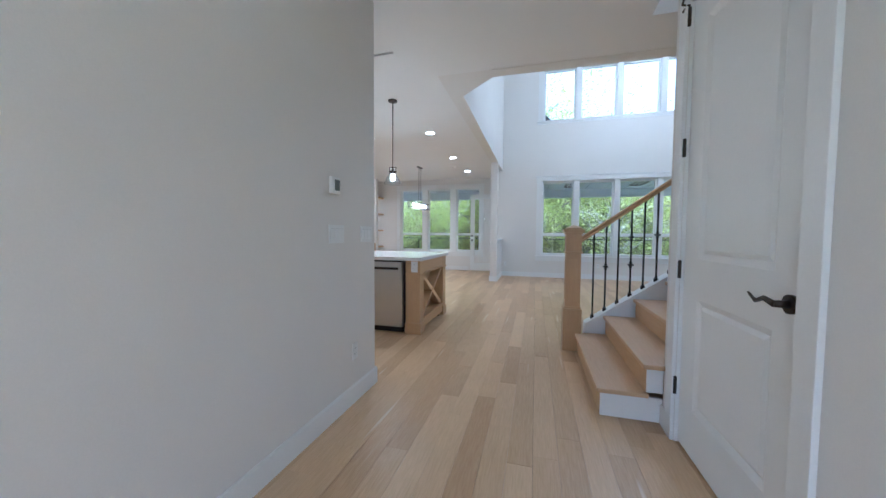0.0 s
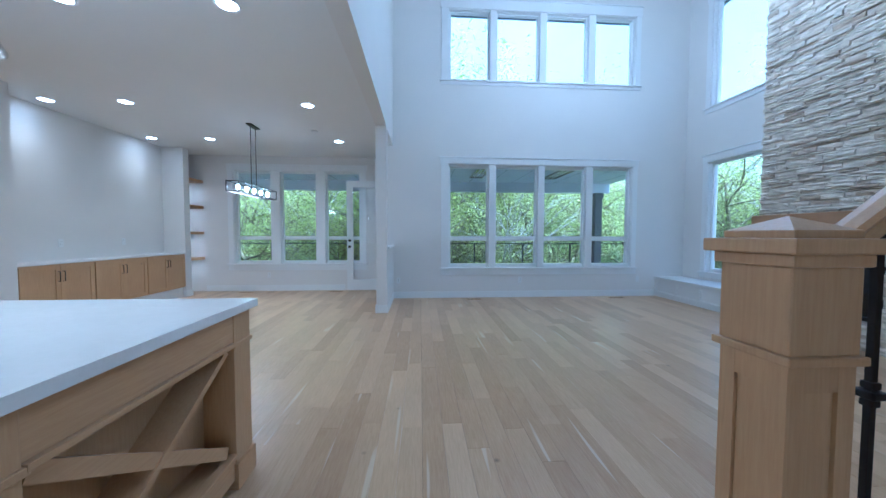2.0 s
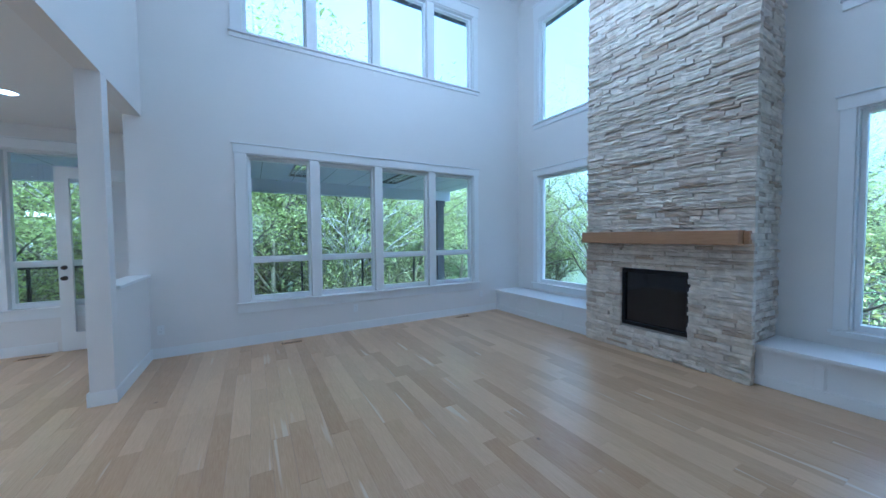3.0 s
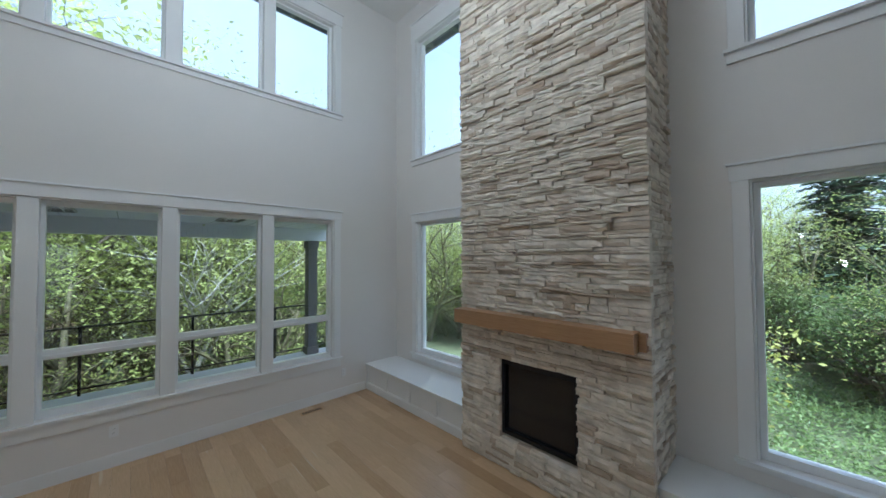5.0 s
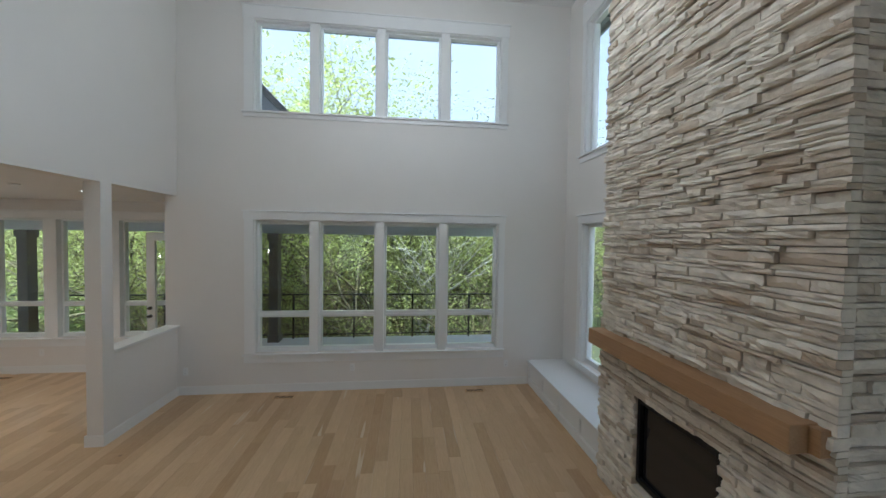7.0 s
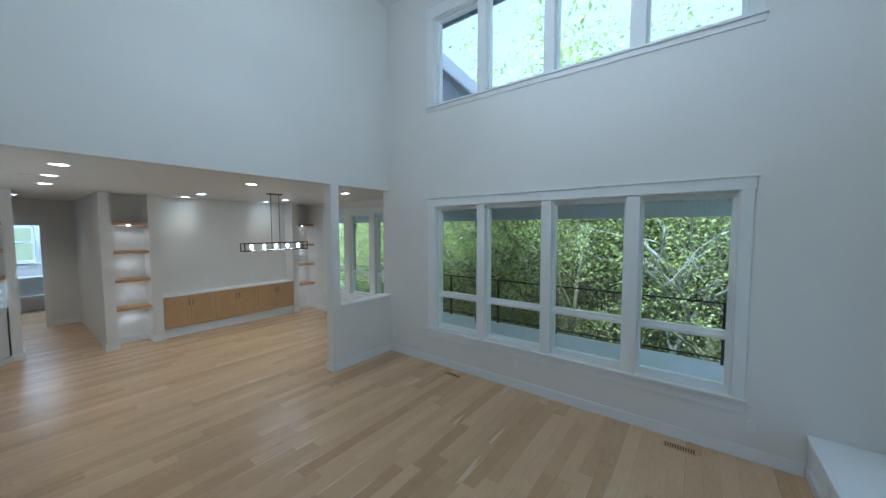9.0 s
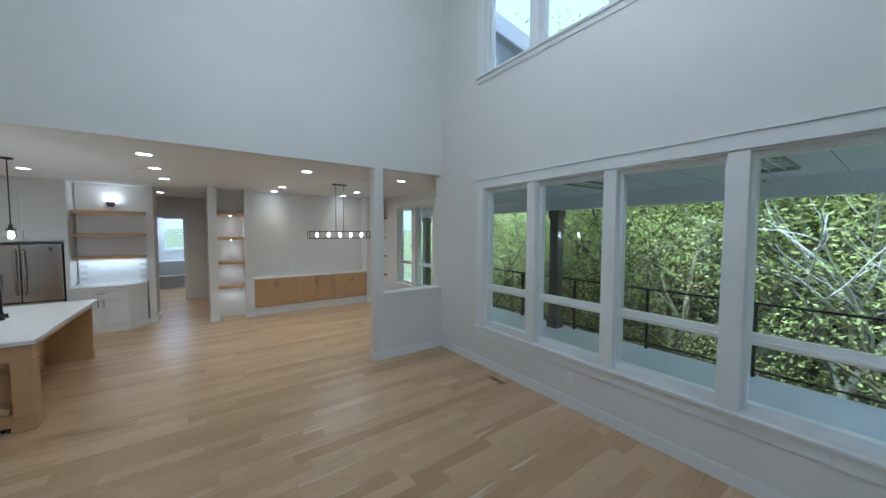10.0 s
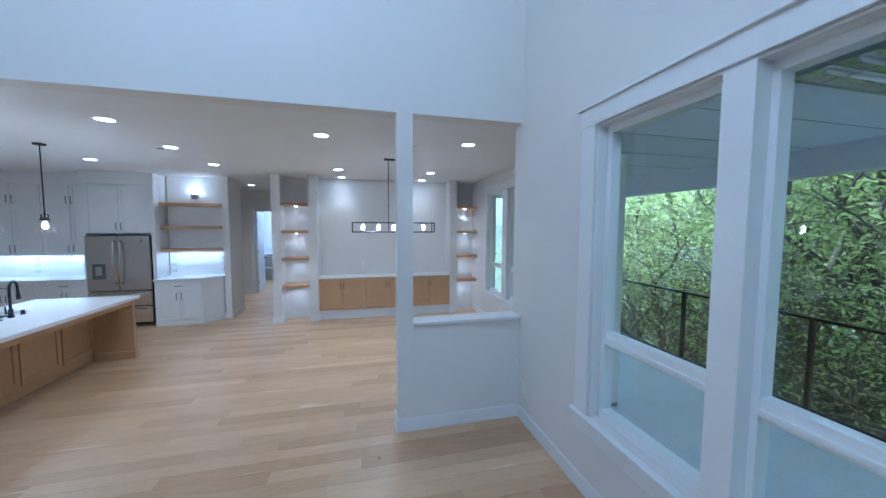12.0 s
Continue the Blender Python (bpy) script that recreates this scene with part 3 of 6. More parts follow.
for a, b in ((6.87, 7.03), (7.55, 7.72), (10.50, 10.66)):
    baseboard("baseboard_pier", [(XC + 0.001, XC + T, a - T, b + T), (XB + T, XC, a - T, a - 0.001), (XB + T, XC, b + 0.001, b + T)])
baseboard("baseboard_kitchen_end", [(-5.849, -5.85 + T, 5.80 - T, 5.92 + T), (-6.6, -5.85, 5.921, 5.92 + T)])
baseboard("baseboard_corridor", [(-8.599, -8.6 + T, 3.35, 5.53), (-8.599, -8.6 + T, 6.41, 6.87)])
baseboard("baseboard_hall_west", [(-1.379, -1.38 + T, -1.6, 2.895 + T), (-1.53 - T, -1.38, 2.896, 2.895 + T)])
baseboard("baseboard_hall_east", [(0.635 - T, 0.634, -1.6, 1.69), (0.635 - T, 0.634, 2.785, 2.87)])

# ---- fireplace ----
FX, FY0, FY1 = 4.233, 6.12, 7.95
rng = random.Random(5)
fireplace = thing("fireplace", "tall ledger-stone chimney breast with a black gas firebox", "fireplace", at=(FX + 0.3, 7.03, 0))
fb = (6.665, 7.445, 0.322, 1.055)


def under(ob, holder):
    ob.parent = holder
    ob.matrix_parent_inverse = holder.matrix_basis.inverted()
    return ob


def piece(name, bm, mat, holder, label=""):
    """A part given in the room's own coordinates, under a thing that stands elsewhere."""
    ob = new(name, mesh_of(name, bm, mat))
    under(ob, holder)
    return tagged(ob, label) if label else ob


bmc = bmesh.new()
for a, b, c, d in holed(FY0 + 0.05, FY1 - 0.05, 0, H2, [fb]):
    box(bmc, FX + 0.05, XE - 0.002, a, b, c, d)
piece("core", bmc, MORTAR, fireplace)


def stone_mesh(seed):
    """A split-faced block one unit long, high and deep, its face rough."""
    r = random.Random(seed)
    bm = bmesh.new()
    nu, nv = 4, 2
    front = [[bm.verts.new((-0.5 - (r.uniform(-0.08, 0.16) if 0 < i < nu and 0 < j < nv else r.uniform(-0.12, 0.02)), i / nu - 0.5 + (r.uniform(-0.05, 0.05) if 0 < i < nu else 0),
                            j / nv - 0.5 + (r.uniform(-0.14, 0.14) if 0 < j < nv else r.uniform(-0.05, 0.0) * (1 if j else -1)))) for j in range(nv + 1)] for i in range(nu + 1)]
    back = [bm.verts.new((0.5, y, z)) for y, z in ((-0.5, -0.5), (0.5, -0.5), (0.5, 0.5), (-0.5, 0.5))]
    for i in range(nu):
        for j in range(nv):
            bm.faces.new((front[i][j], front[i][j + 1], front[i + 1][j + 1], front[i + 1][j]))
    bm.faces.new([front[i][0] for i in range(nu + 1)] + [back[1], back[0]])
    bm.faces.new([front[i][nv] for i in range(nu, -1, -1)] + [back[3], back[2]])
    bm.faces.new([front[0][j] for j in range(nv, -1, -1)] + [back[0], back[3]])
    bm.faces.new([front[nu][j] for j in range(nv + 1)] + [back[2], back[1]])
    bmesh.ops.recalc_face_normals(bm, faces=bm.faces)
    return bm


STONES = [mesh_of("stone", stone_mesh(s), STONE) for s in range(14)]


def course_rows(z_end):
    rows, z = [], 0.0
    while z < z_end:
        h = rng.choice((0.026, 0.032, 0.038, 0.038, 0.045, 0.052, 0.062))
        rows.append((z, min(h, z_end - z)))
        z += h
    return rows


placed = []          # matrices of all stones: (matrix, near)
rest_v, rest_f = [], []


def lay(m, near):
    global placed
    if near:
        placed.append(m)
        return
    me = STONES[rng.randrange(len(STONES))]
    base = len(rest_v)
    rest_v.extend(m @ v.co for v in me.vertices)
    rest_f.extend([base + i for i in p.vertices] for p in me.polygons)


for z, h in course_rows(H2):
    zc = z + h / 2
    # front
    y = FY0 - 0.012
    while y < FY1:
        ln = rng.uniform(0.08, 0.30) if h > 0.04 else rng.uniform(0.11, 0.36)
        e = min(y + ln, FY1 + 0.012)
        if FY1 - e < 0.07:
            e = FY1 + 0.012
        spans = [(y, e)]
        if fb[2] - 0.01 < zc < fb[3] + 0.01:
            spans = [(p, q) for p, q in ((y, min(e, fb[0])), (max(y, fb[1]), e)) if q - p > 0.02]
        for p, q in spans:
            d = 0.07 + rng.choice((-0.012, 0.0, 0.0, 0.008, 0.016, 0.024))
            m = Matrix.LocRotScale((FX + 0.05 - d / 2 + 0.01, (p + q) / 2, zc), Euler((0, rng.uniform(-0.05, 0.05), 0)), (d, (q - p) - 0.004, h - 0.003))
            lay(m, 1.42 < zc < 2.92)
        y = e
    # the two flanks
    for yy, turn in ((FY0, -90), (FY1, 90)):
        x = FX + 0.06
        while x < XE - 0.01:
            e = min(x + rng.uniform(0.1, 0.34), XE - 0.003)
            d = 0.06 + rng.choice((-0.008, 0.0, 0.008, 0.016))
            cy = yy + (0.05 - d / 2 + 0.01) * (1 if turn < 0 else -1)
            m = Matrix.LocRotScale(((x + e) / 2, cy, zc), Euler((0, 0, radians(90 if turn < 0 else -90))), (d, (e - x) - 0.004, h - 0.003))
            lay(m, False)
            x = e
rest = bpy.data.meshes.new("stone_rest")
rest.from_pydata([tuple(v) for v in rest_v], [], rest_f)
rest.materials.append(STONE)
tagged(under(new("stones", rest), fireplace), kind="stuff")
for k, m in enumerate(placed[:300]):
    ob = new("stone", STONES[rng.randrange(len(STONES))])
    ob.matrix_basis = m
    ob.parent = fireplace
    ob.matrix_parent_inverse = fireplace.matrix_basis.inverted()
if len(placed) > 300:
    rest_v, rest_f = [], []
    for m in placed[300:]:
        lay(m, False)
    more = bpy.data.meshes.new("stone_rest")
    more.from_pydata([tuple(v) for v in rest_v], [], rest_f)
    more.materials.append(STONE)
    tagged(under(new("stones", more), fireplace), kind="stuff")

# firebox: steel surround, liner, glass, burner
insert = piece("firebox", boxes((FX + 0.02, FX + 0.05, fb[0], fb[0] + 0.035, fb[2], fb[3]), (FX + 0.02, FX + 0.05, fb[1] - 0.035, fb[1], fb[2], fb[3]),
                                (FX + 0.02, FX + 0.05, fb[0] + 0.035, fb[1] - 0.035, fb[3] - 0.05, fb[3]), (FX + 0.02, FX + 0.05, fb[0] + 0.035, fb[1] - 0.035, fb[2], fb[2] + 0.045), bevel=0.003), BLACK, fireplace, "matte black steel surround")
piece("liner", boxes((FX + 0.40, FX + 0.42, fb[0], fb[1], fb[2], fb[3]), (FX + 0.05, FX + 0.40, fb[0], fb[0] + 0.02, fb[2], fb[3]), (FX + 0.05, FX + 0.40, fb[1] - 0.02, fb[1], fb[2], fb[3]),
                     (FX + 0.05, FX + 0.40, fb[0] + 0.02, fb[1] - 0.02, fb[2], fb[2] + 0.02), (FX + 0.05, FX + 0.40, fb[0] + 0.02, fb[1] - 0.02, fb[3] - 0.02, fb[3])), SOOT, fireplace)
bml = bmesh.new()
for i in range(5):
    yy = fb[0] + 0.14 + i * 0.125
    tube(bml, [(FX + 0.15 + 0.04 * (i % 2), yy - 0.1, fb[2] + 0.09), (FX + 0.22, yy, fb[2] + 0.13 + 0.02 * (i % 3)), (FX + 0.3, yy + 0.11, fb[2] + 0.08)], [0.03, 0.036, 0.026], 8)
piece("log_set", bml, SOOT, fireplace)
pg = piece("pane", boxes((FX + 0.055, FX + 0.061, fb[0] + 0.02, fb[1] - 0.02, fb[2] + 0.02, fb[3] - 0.02)), DARKGLASS, fireplace)

# mantel beam
mantel = thing("mantel_shelf", "chunky honey-stained wooden mantel beam on the stone", "mantel", at=(FX, 7.07, 1.4))
piece("beam", boxes((4.07, FX + 0.03, 6.18, 7.93, 1.378, 1.522), bevel=0.006), MANTEL, mantel)
piece("bracket", boxes((4.17, FX + 0.03, 6.13, 6.1795, 1.385, 1.515), bevel=0.004), MANTEL, mantel, "short return block at the beam end")


# ---- window benches ----
def bench(label, y0, y1, n, x0=4.29):
    t = thing("window_bench", label, "bench", "window benches", at=((x0 + XE) / 2, (y0 + y1) / 2, 0))
    piece("body", boxes((x0 + 0.02, XE - 0.002, y0 + 0.002, y1 - 0.002, 0.0, 0.365)), TRIM, t)
    piece("seat", boxes((x0 - 0.015, XE - 0.002, y0 + 0.002, y1 - 0.002, 0.366, 0.40), bevel=0.004), TRIM, t)
    piece("baseboard", boxes((x0, x0 + 0.019, y0 + 0.002, y1 - 0.002, 0.0, 0.10), bevel=0.002), TRIM, t)
    piece("top_rail", boxes((x0 + 0.004, x0 + 0.019, y0 + 0.002, y1 - 0.002, 0.32, 0.365), bevel=0.002), TRIM, t)
    w = (y1 - y0) / n
    for i in range(n + 1):
        c = min(max(y0 + i * w, y0 + 0.03), y1 - 0.03)
        piece("stile", boxes((x0 + 0.004, x0 + 0.019, c - 0.028, c + 0.028, 0.101, 0.319), bevel=0.002), TRIM, t)
    for i in range(n):
        a, b = y0 + i * w + 0.03, y0 + (i + 1) * w - 0.03
        piece("panel_mould", boxes((x0 + 0.008, x0 + 0.0195, a, b, 0.101, 0.112), (x0 + 0.008, x0 + 0.0195, a, b, 0.308, 0.319),
                                   (x0 + 0.008, x0 + 0.0195, a, a + 0.011, 0.112, 0.308), (x0 + 0.008, x0 + 0.0195, b - 0.011, b, 0.112, 0.308)), TRIM, t)
    return t


bench("white panelled window seat between window wall and chimney", FY1, YN, 4)
bench("white panelled window seat beside the stone chimney", 4.37, FY0, 4, x0=4.33)

# ---- stairs ----
RISE, RUN, N = 0.186, 0.27, 16
SX, SY0, SY1 = 0.27, 2.875, 4.19
stair = thing("staircase", "straight oak-tread staircase with oak risers and white stringer", "staircase", at=(SX, 3.5, 0))
for i in range(N):
    x = SX + i * RUN
    y0 = SY0
    piece("riser", boxes((x, x + 0.018, y0 + 0.012, SY1 + (0.0 if i else -0.04), i * RISE + 0.001, (i + 1) * RISE - 0.03)), OAK_Y, stair)
    piece("tread", boxes((x - 0.025, x + RUN + 0.012, y0 - (0.02 if i < 2 else 0), SY1 + (0.0 if i else -0.02), (i + 1) * RISE - 0.03, (i + 1) * RISE), bevel=0.008), TREAD, stair)
    if i < 2:
        piece("end_panel", boxes((x + 0.002, 0.636, SY0 - (0.0 if i == 0 else -0.004), SY0 + 0.02, i * RISE + (0.0 if i == 0 else 0.001), (i + 1) * RISE - 0.031)), TRIM, stair)
# closed white stringer and wall under it
bms = bmesh.new()
k = 0.715
x1 = 4.6
prism(bms, [(0.345, 0.0), (0.345, 0.245), (x1, 0.245 + (x1 - 0.345) * k), (x1, 0.0)], 1, 4.205, 4.33)
piece("stringer", bms, TRIM, stair)
bms = bmesh.new()
prism(bms, [(0.35, 0.247), (0.35, 0.272), (x1, 0.272 + (x1 - 0.35) * k), (x1, 0.247 + (x1 - 0.35) * k)], 1, 4.195, 4.34)
piece("stringer_cap", bms, TRIM, stair)
solid("wall_under_stair", boxes((0.86, XE, 4.05, 4.2, 0, 0.1)), PAINT, "painted base under the stairs", "wall", "", "structure")

rail = thing("stair_balustrade", "oak handrail and box newel with black iron balusters", "balustrade", at=(0.235, 4.2, 0))
nx, ny = 0.215, 4.195


def sq(bm, h, z0, z1, bevel=0.004):
    return box(bm, nx - h, nx + h, ny - h, ny + h, z0, z1, bevel)


piece("newel_base", sq(bmesh.new(), 0.088, 0.0, 0.42), OAK_Z, rail)
bmn = bmesh.new()
sq(bmn, 0.092, 0.42, 0.435)
sq(bmn, 0.08, 0.435, 0.455)
piece("newel_collar", bmn, OAK_Z, rail)
bmn = bmesh.new()
sq(bmn, 0.064, 0.455, 1.0)
for s in (-1, 1):
    for o in (-0.054, 0.054):
        box(bmn, nx + s * 0.064, nx + s * 0.072, ny + o - 0.018, ny + o + 0.018, 0.455, 1.0)
        box(bmn, nx + o * 0.925 - 0.0139, nx + o * 0.925 + 0.0139, ny + s * 0.064, ny + s * 0.072, 0.455, 1.0)
    for z in (0.455, 0.945):
        box(bmn, nx + s * 0.064, nx + s * 0.0715, ny - 0.0361, ny + 0.0361, z, z + 0.055)
        box(bmn, nx - 0.0361, nx + 0.0361, ny + s * 0.064, ny + s * 0.0715, z, z + 0.055)
piece("newel_shaft", bmn, OAK_Z, rail)
bmn = bmesh.new()
sq(bmn, 0.085, 1.0, 1.018)
sq(bmn, 0.075, 1.018, 1.19)
sq(bmn, 0.085, 1.19, 1.215)
sq(bmn, 0.1, 1.215, 1.245)
piece("newel_head", bmn, OAK_Z, rail)
bmn = bmesh.new()
sq(bmn, 0.074, 1.245, 1.262)
v = [bmn.verts.new((nx + a * 0.07, ny + b * 0.07, 1.262)) for a, b in ((-1, -1), (1, -1), (1, 1), (-1, 1))]
t = bmn.verts.new((nx, ny, 1.292))
for i in range(4):
    bmn.faces.new((v[i], v[(i + 1) % 4], t))
piece("newel_cap", bmn, OAK_Z, rail)
# handrail: moulded profile drawn along the slope
prof = [(-0.034, -0.03), (0.034, -0.03), (0.034, -0.012), (0.024, -0.004), (0.032, 0.012), (0.026, 0.028), (0.0, 0.034), (-0.026, 0.028), (-0.032, 0.012), (-0.024, -0.004), (-0.034, -0.012)]
bmr = bmesh.new()
ends = []
for x in (0.27, 4.6):
    z = 1.155 + (x - 0.325) * k
    ends.append([bmr.verts.new((x, 4.27 + p, z + q)) for p, q in prof])
for i in range(len(prof)):
    bmr.faces.new((ends[0][i], ends[0][(i + 1) % len(prof)], ends[1][(i + 1) % len(prof)], ends[1][i]))
bmr.faces.new(ends[0][::-1])
bmr.faces.new(ends[1])
piece("handrail", bmr, OAK_X, rail)
nb = 0
x = 0.425
while x < 4.5:
    zb = 0.272 + (x - 0.35) * k
    zt = 1.13 + (x - 0.325) * k
    bmb = bmesh.new()
    r = 0.0075
    box(bmb, x - r, x + r, 4.27 - r, 4.27 + r, zb, zt)
    # shoe
    box(bmb, x - 0.017, x + 0.017, 4.253, 4.287, zb - 0.012, zb + 0.022, 0.003)
    box(bmb, x - 0.012, x + 0.012, 4.258, 4.282, zb + 0.022, zb + 0.034, 0.003)
    knots = [] if nb % 2 == 0 else [0.36, 0.68] if nb % 4 == 3 else [0.52]
    for f in knots:
        zc = zb + (zt - zb) * f
        for dz, rr in ((-0.022, 0.013), (0.0, 0.023), (0.022, 0.013)):
            box(bmb, x - rr, x + rr, 4.27 - rr, 4.27 + rr, zc + dz - 0.009, zc + dz + 0.009, 0.004)
    piece("baluster", bmb, BLACK, rail, "black iron baluster")
    nb += 1
    x += 0.1155

# ---- kitchen island ----
def shaker(parent, name, u0, u1, z0, z1, face, axis, sign, mat, rail=0.06, pull=None, pull_at=None):
    """A framed cabinet front on a face; axis 0 runs along x, 1 along y; sign: the way it looks."""
    bm = bmesh.new()
    t = 0.02

    def bx(a, b, c, d, d0, d1, bev=0.0015):
        if axis == 0:
            box(bm, a, b, face + sign * d0, face + sign * d1, c, d, bev)
        else:
            box(bm, face + sign * d0, face + sign * d1, a, b, c, d, bev)
    if u1 - u0 > 2.2 * rail and z1 - z0 > 2.6 * rail:
        bx(u0, u0 + rail, z0, z1, 0.001, t)
        bx(u1 - rail, u1, z0, z1, 0.001, t)
        bx(u0 + rail, u1 - rail, z0, z0 + rail, 0.001, t)
        bx(u0 + rail, u1 - rail, z1 - rail, z1, 0.001, t)
        bx(u0 + rail, u1 - rail, z0 + rail, z1 - rail, 0.001, 0.009, 0)
    else:
        bx(u0, u1, z0, z1, 0.001, t)
    door = piece(name, bm, mat, parent)
    if pull:
        bm = bmesh.new()
        pu, pz = pull_at
        ln = 0.065
        if axis == 0:
            def P(u, z, d):
                return (u, face + sign * d, z)
        else:
            def P(u, z, d):
                return (face + sign * d, u, z)
        if pull == "v":
            tube(bm, [P(pu, pz - ln, t), P(pu, pz - ln, t + 0.026), P(pu, pz + ln, t + 0.026), P(pu, pz + ln, t)], 0.0055, 6)
        else:
            tube(bm, [P(pu - ln, pz, t), P(pu - ln, pz, t + 0.026), P(pu + ln, pz, t + 0.026), P(pu + ln, pz, t)], 0.0055, 6)
        h = new("handle", mesh_of("handle", bm, BRONZE))
        h.parent = door
        tagged(h, "dark bronze bar handle")
    return door


IX0, IX1, IY0, IY1 = -3.87, -1.427, 4.155, 5.375
island = thing("kitchen_island", "honey-oak kitchen island with crossed end frame", "island", at=(-2.65, 4.76, 0))
BF = IY0 + 0.045           # cabinet front
BB = IY0 + 0.66            # back of the cabinets
E0 = IX1 - 0.20            # inner side of the open east end
piece("carcass", boxes((IX0 + 0.05, -2.28, BF + 0.002, BB, 0.10, 0.69), (IX0 + 0.05, -2.28, BB - 0.03, BB, 0.69, 0.868), (IX0 + 0.05, IX0 + 0.08, BF + 0.002, BB - 0.03, 0.69, 0.868), (-1.64, E0, BF + 0.002, BB, 0.0, 0.868), (-2.28, -1.64, BF + 0.55, BB, 0.10, 0.868)), OAK_Z, island)
piece("toe_kick", boxes((IX0 + 0.05, -2.27, BF + 0.05, BB, 0.0, 0.099)), OAK_X, island)
piece("floor_vent", boxes((-2.735, -2.555, BF + 0.044, BF + 0.049, 0.03, 0.075)), BRONZE, island)
shaker(island, "drawer_front", -3.80, -3.24, 0.715, 0.855, BF, 0, -1, OAK_X, pull="h", pull_at=(-3.52, 0.785))
shaker(island, "door", -3.80, -3.24, 0.12, 0.70, BF, 0, -1, OAK_Z, pull="h", pull_at=(-3.52, 0.66))
shaker(island, "false_front", -3.215, -2.30, 0.715, 0.855, BF, 0, -1, OAK_X)
shaker(island, "door", -3.215, -2.765, 0.12, 0.70, BF, 0, -1, OAK_Z, pull="v", pull_at=(-2.80, 0.56))
shaker(island, "door", -2.755, -2.30, 0.12, 0.70, BF, 0, -1, OAK_Z, pull="v", pull_at=(-2.72, 0.56))
# end posts with plinths, rails and the crossed boards
for px, py in ((IX1 - 0.03, IY0 + 0.03), (IX1 - 0.03, IY1 - 0.03)):
    s = 1 if py < 4.7 else -1
    a, b = (py, py + s * 0.15)
    wv = 0.168 if s < 0 else 0.17
    nm = piece("post", boxes((px - wv, px, a, b, 0.13, 0.868), bevel=0.003), OAK_Z, island)
    piece("plinth", boxes((px - wv - 0.012, px + 0.014, a - s * 0.012, b + s * 0.012, 0.0, 0.13), bevel=0.003), OAK_X, island)
    piece("post_collar", boxes((px - wv - 0.008, px + 0.01, a - s * 0.008, b + s * 0.008, 0.70, 0.722), bevel=0.003), OAK_X, island)
ya, yb = IY0 + 0.18, IY1 - 0.18
xf = IX1 - 0.034
piece("top_rail", boxes((xf - 0.03, xf, ya, yb, 0.73, 0.868)), OAK_Y, island)
piece("rail_moulding", boxes((xf - 0.02, xf + 0.016, ya, yb, 0.708, 0.728), bevel=0.003), OAK_Y, island)
piece("bottom_rail", boxes((E0, xf, ya, yb, 0.05, 0.16), bevel=0.003), OAK_Y, island)
piece("bottom_cap", boxes((xf - 0.03, xf + 0.014, ya, yb, 0.16, 0.178), bevel=0.003), OAK_Y, island)
piece("end_panel", boxes((E0, E0 + 0.02, IY0 + 0.06, IY1 - 0.04, 0.0, 0.868)), OAK_Z, island)
for d in (1, -1):
    bmx = bmesh.new()
    z0, z1 = (0.178, 0.708) if d > 0 else (0.708, 0.178)
    L = math.hypot(yb - ya, z1 - z0)
    ex, ez = -(z1 - z0) / L * 0.02, (yb - ya) / L * 0.02
    e = 0.03
    prism(bmx, [(ya + ex + e, z0 + ez + d * e * 0.4), (ya - ex + e, z0 - ez + d * e * 0.9), (yb - ex - e, z1 - ez - d * e * 0.4), (yb + ex - e, z1 + ez - d * e * 0.9)], 0, E0 + 0.022, xf - (0.012 if d > 0 else 0.02))
    piece("cross_board", bmx, OAK_Y, island)
for py in (IY0 + 0.10, IY1 - 0.10):
    piece("glide", lathe([(0.018, 0.0), (0.02, 0.02), (0.012, 0.05)], 12, (IX1 - 0.08, py + (0.16 if py < 4.7 else -0.16), 0)), BLACK, island)
# seating side: cabinets set back, west end panel
shw = (E0 - (IX0 + 0.05)) / 4
for i in range(4):
    a = IX0 + 0.06 + i * shw
    shaker(island, "back_door", a, a + shw - 0.02, 0.13, 0.82, BB, 0, 1, OAK_Z, pull="v", pull_at=(a + (shw - 0.075 if i % 2 == 0 else 0.055), 0.70))
piece("end_panel", boxes((IX0 + 0.03, IX0 + 0.09, BB + 0.002, IY1 - 0.05, 0.0, 0.868), bevel=0.003), OAK_Z, island)
piece("plinth", boxes((IX0 + 0.016, IX0 + 0.104, BB + 0.03, IY1 - 0.036, 0.0, 0.11), bevel=0.003), OAK_Z, island)
piece("apron", boxes((IX0 + 0.09, E0, IY1 - 0.09, IY1 - 0.06, 0.79, 0.868)), OAK_X, island)
piece("outlet", boxes((IX1 - 0.135, IX1 - 0.055, IY0 + 0.018, IY0 + 0.0295, 0.735, 0.862), bevel=0.002), PLASTIC, island, "white duplex outlet")
for z in (0.775, 0.825):
    piece("socket_slot", boxes((IX1 - 0.103, IX1 - 0.101, IY0 + 0.017, IY0 + 0.0178, z - 0.005, z + 0.005), (IX1 - 0.089, IX1 - 0.087, IY0 + 0.017, IY0 + 0.0178, z - 0.005, z + 0.005)), SHADOWGAP, island)

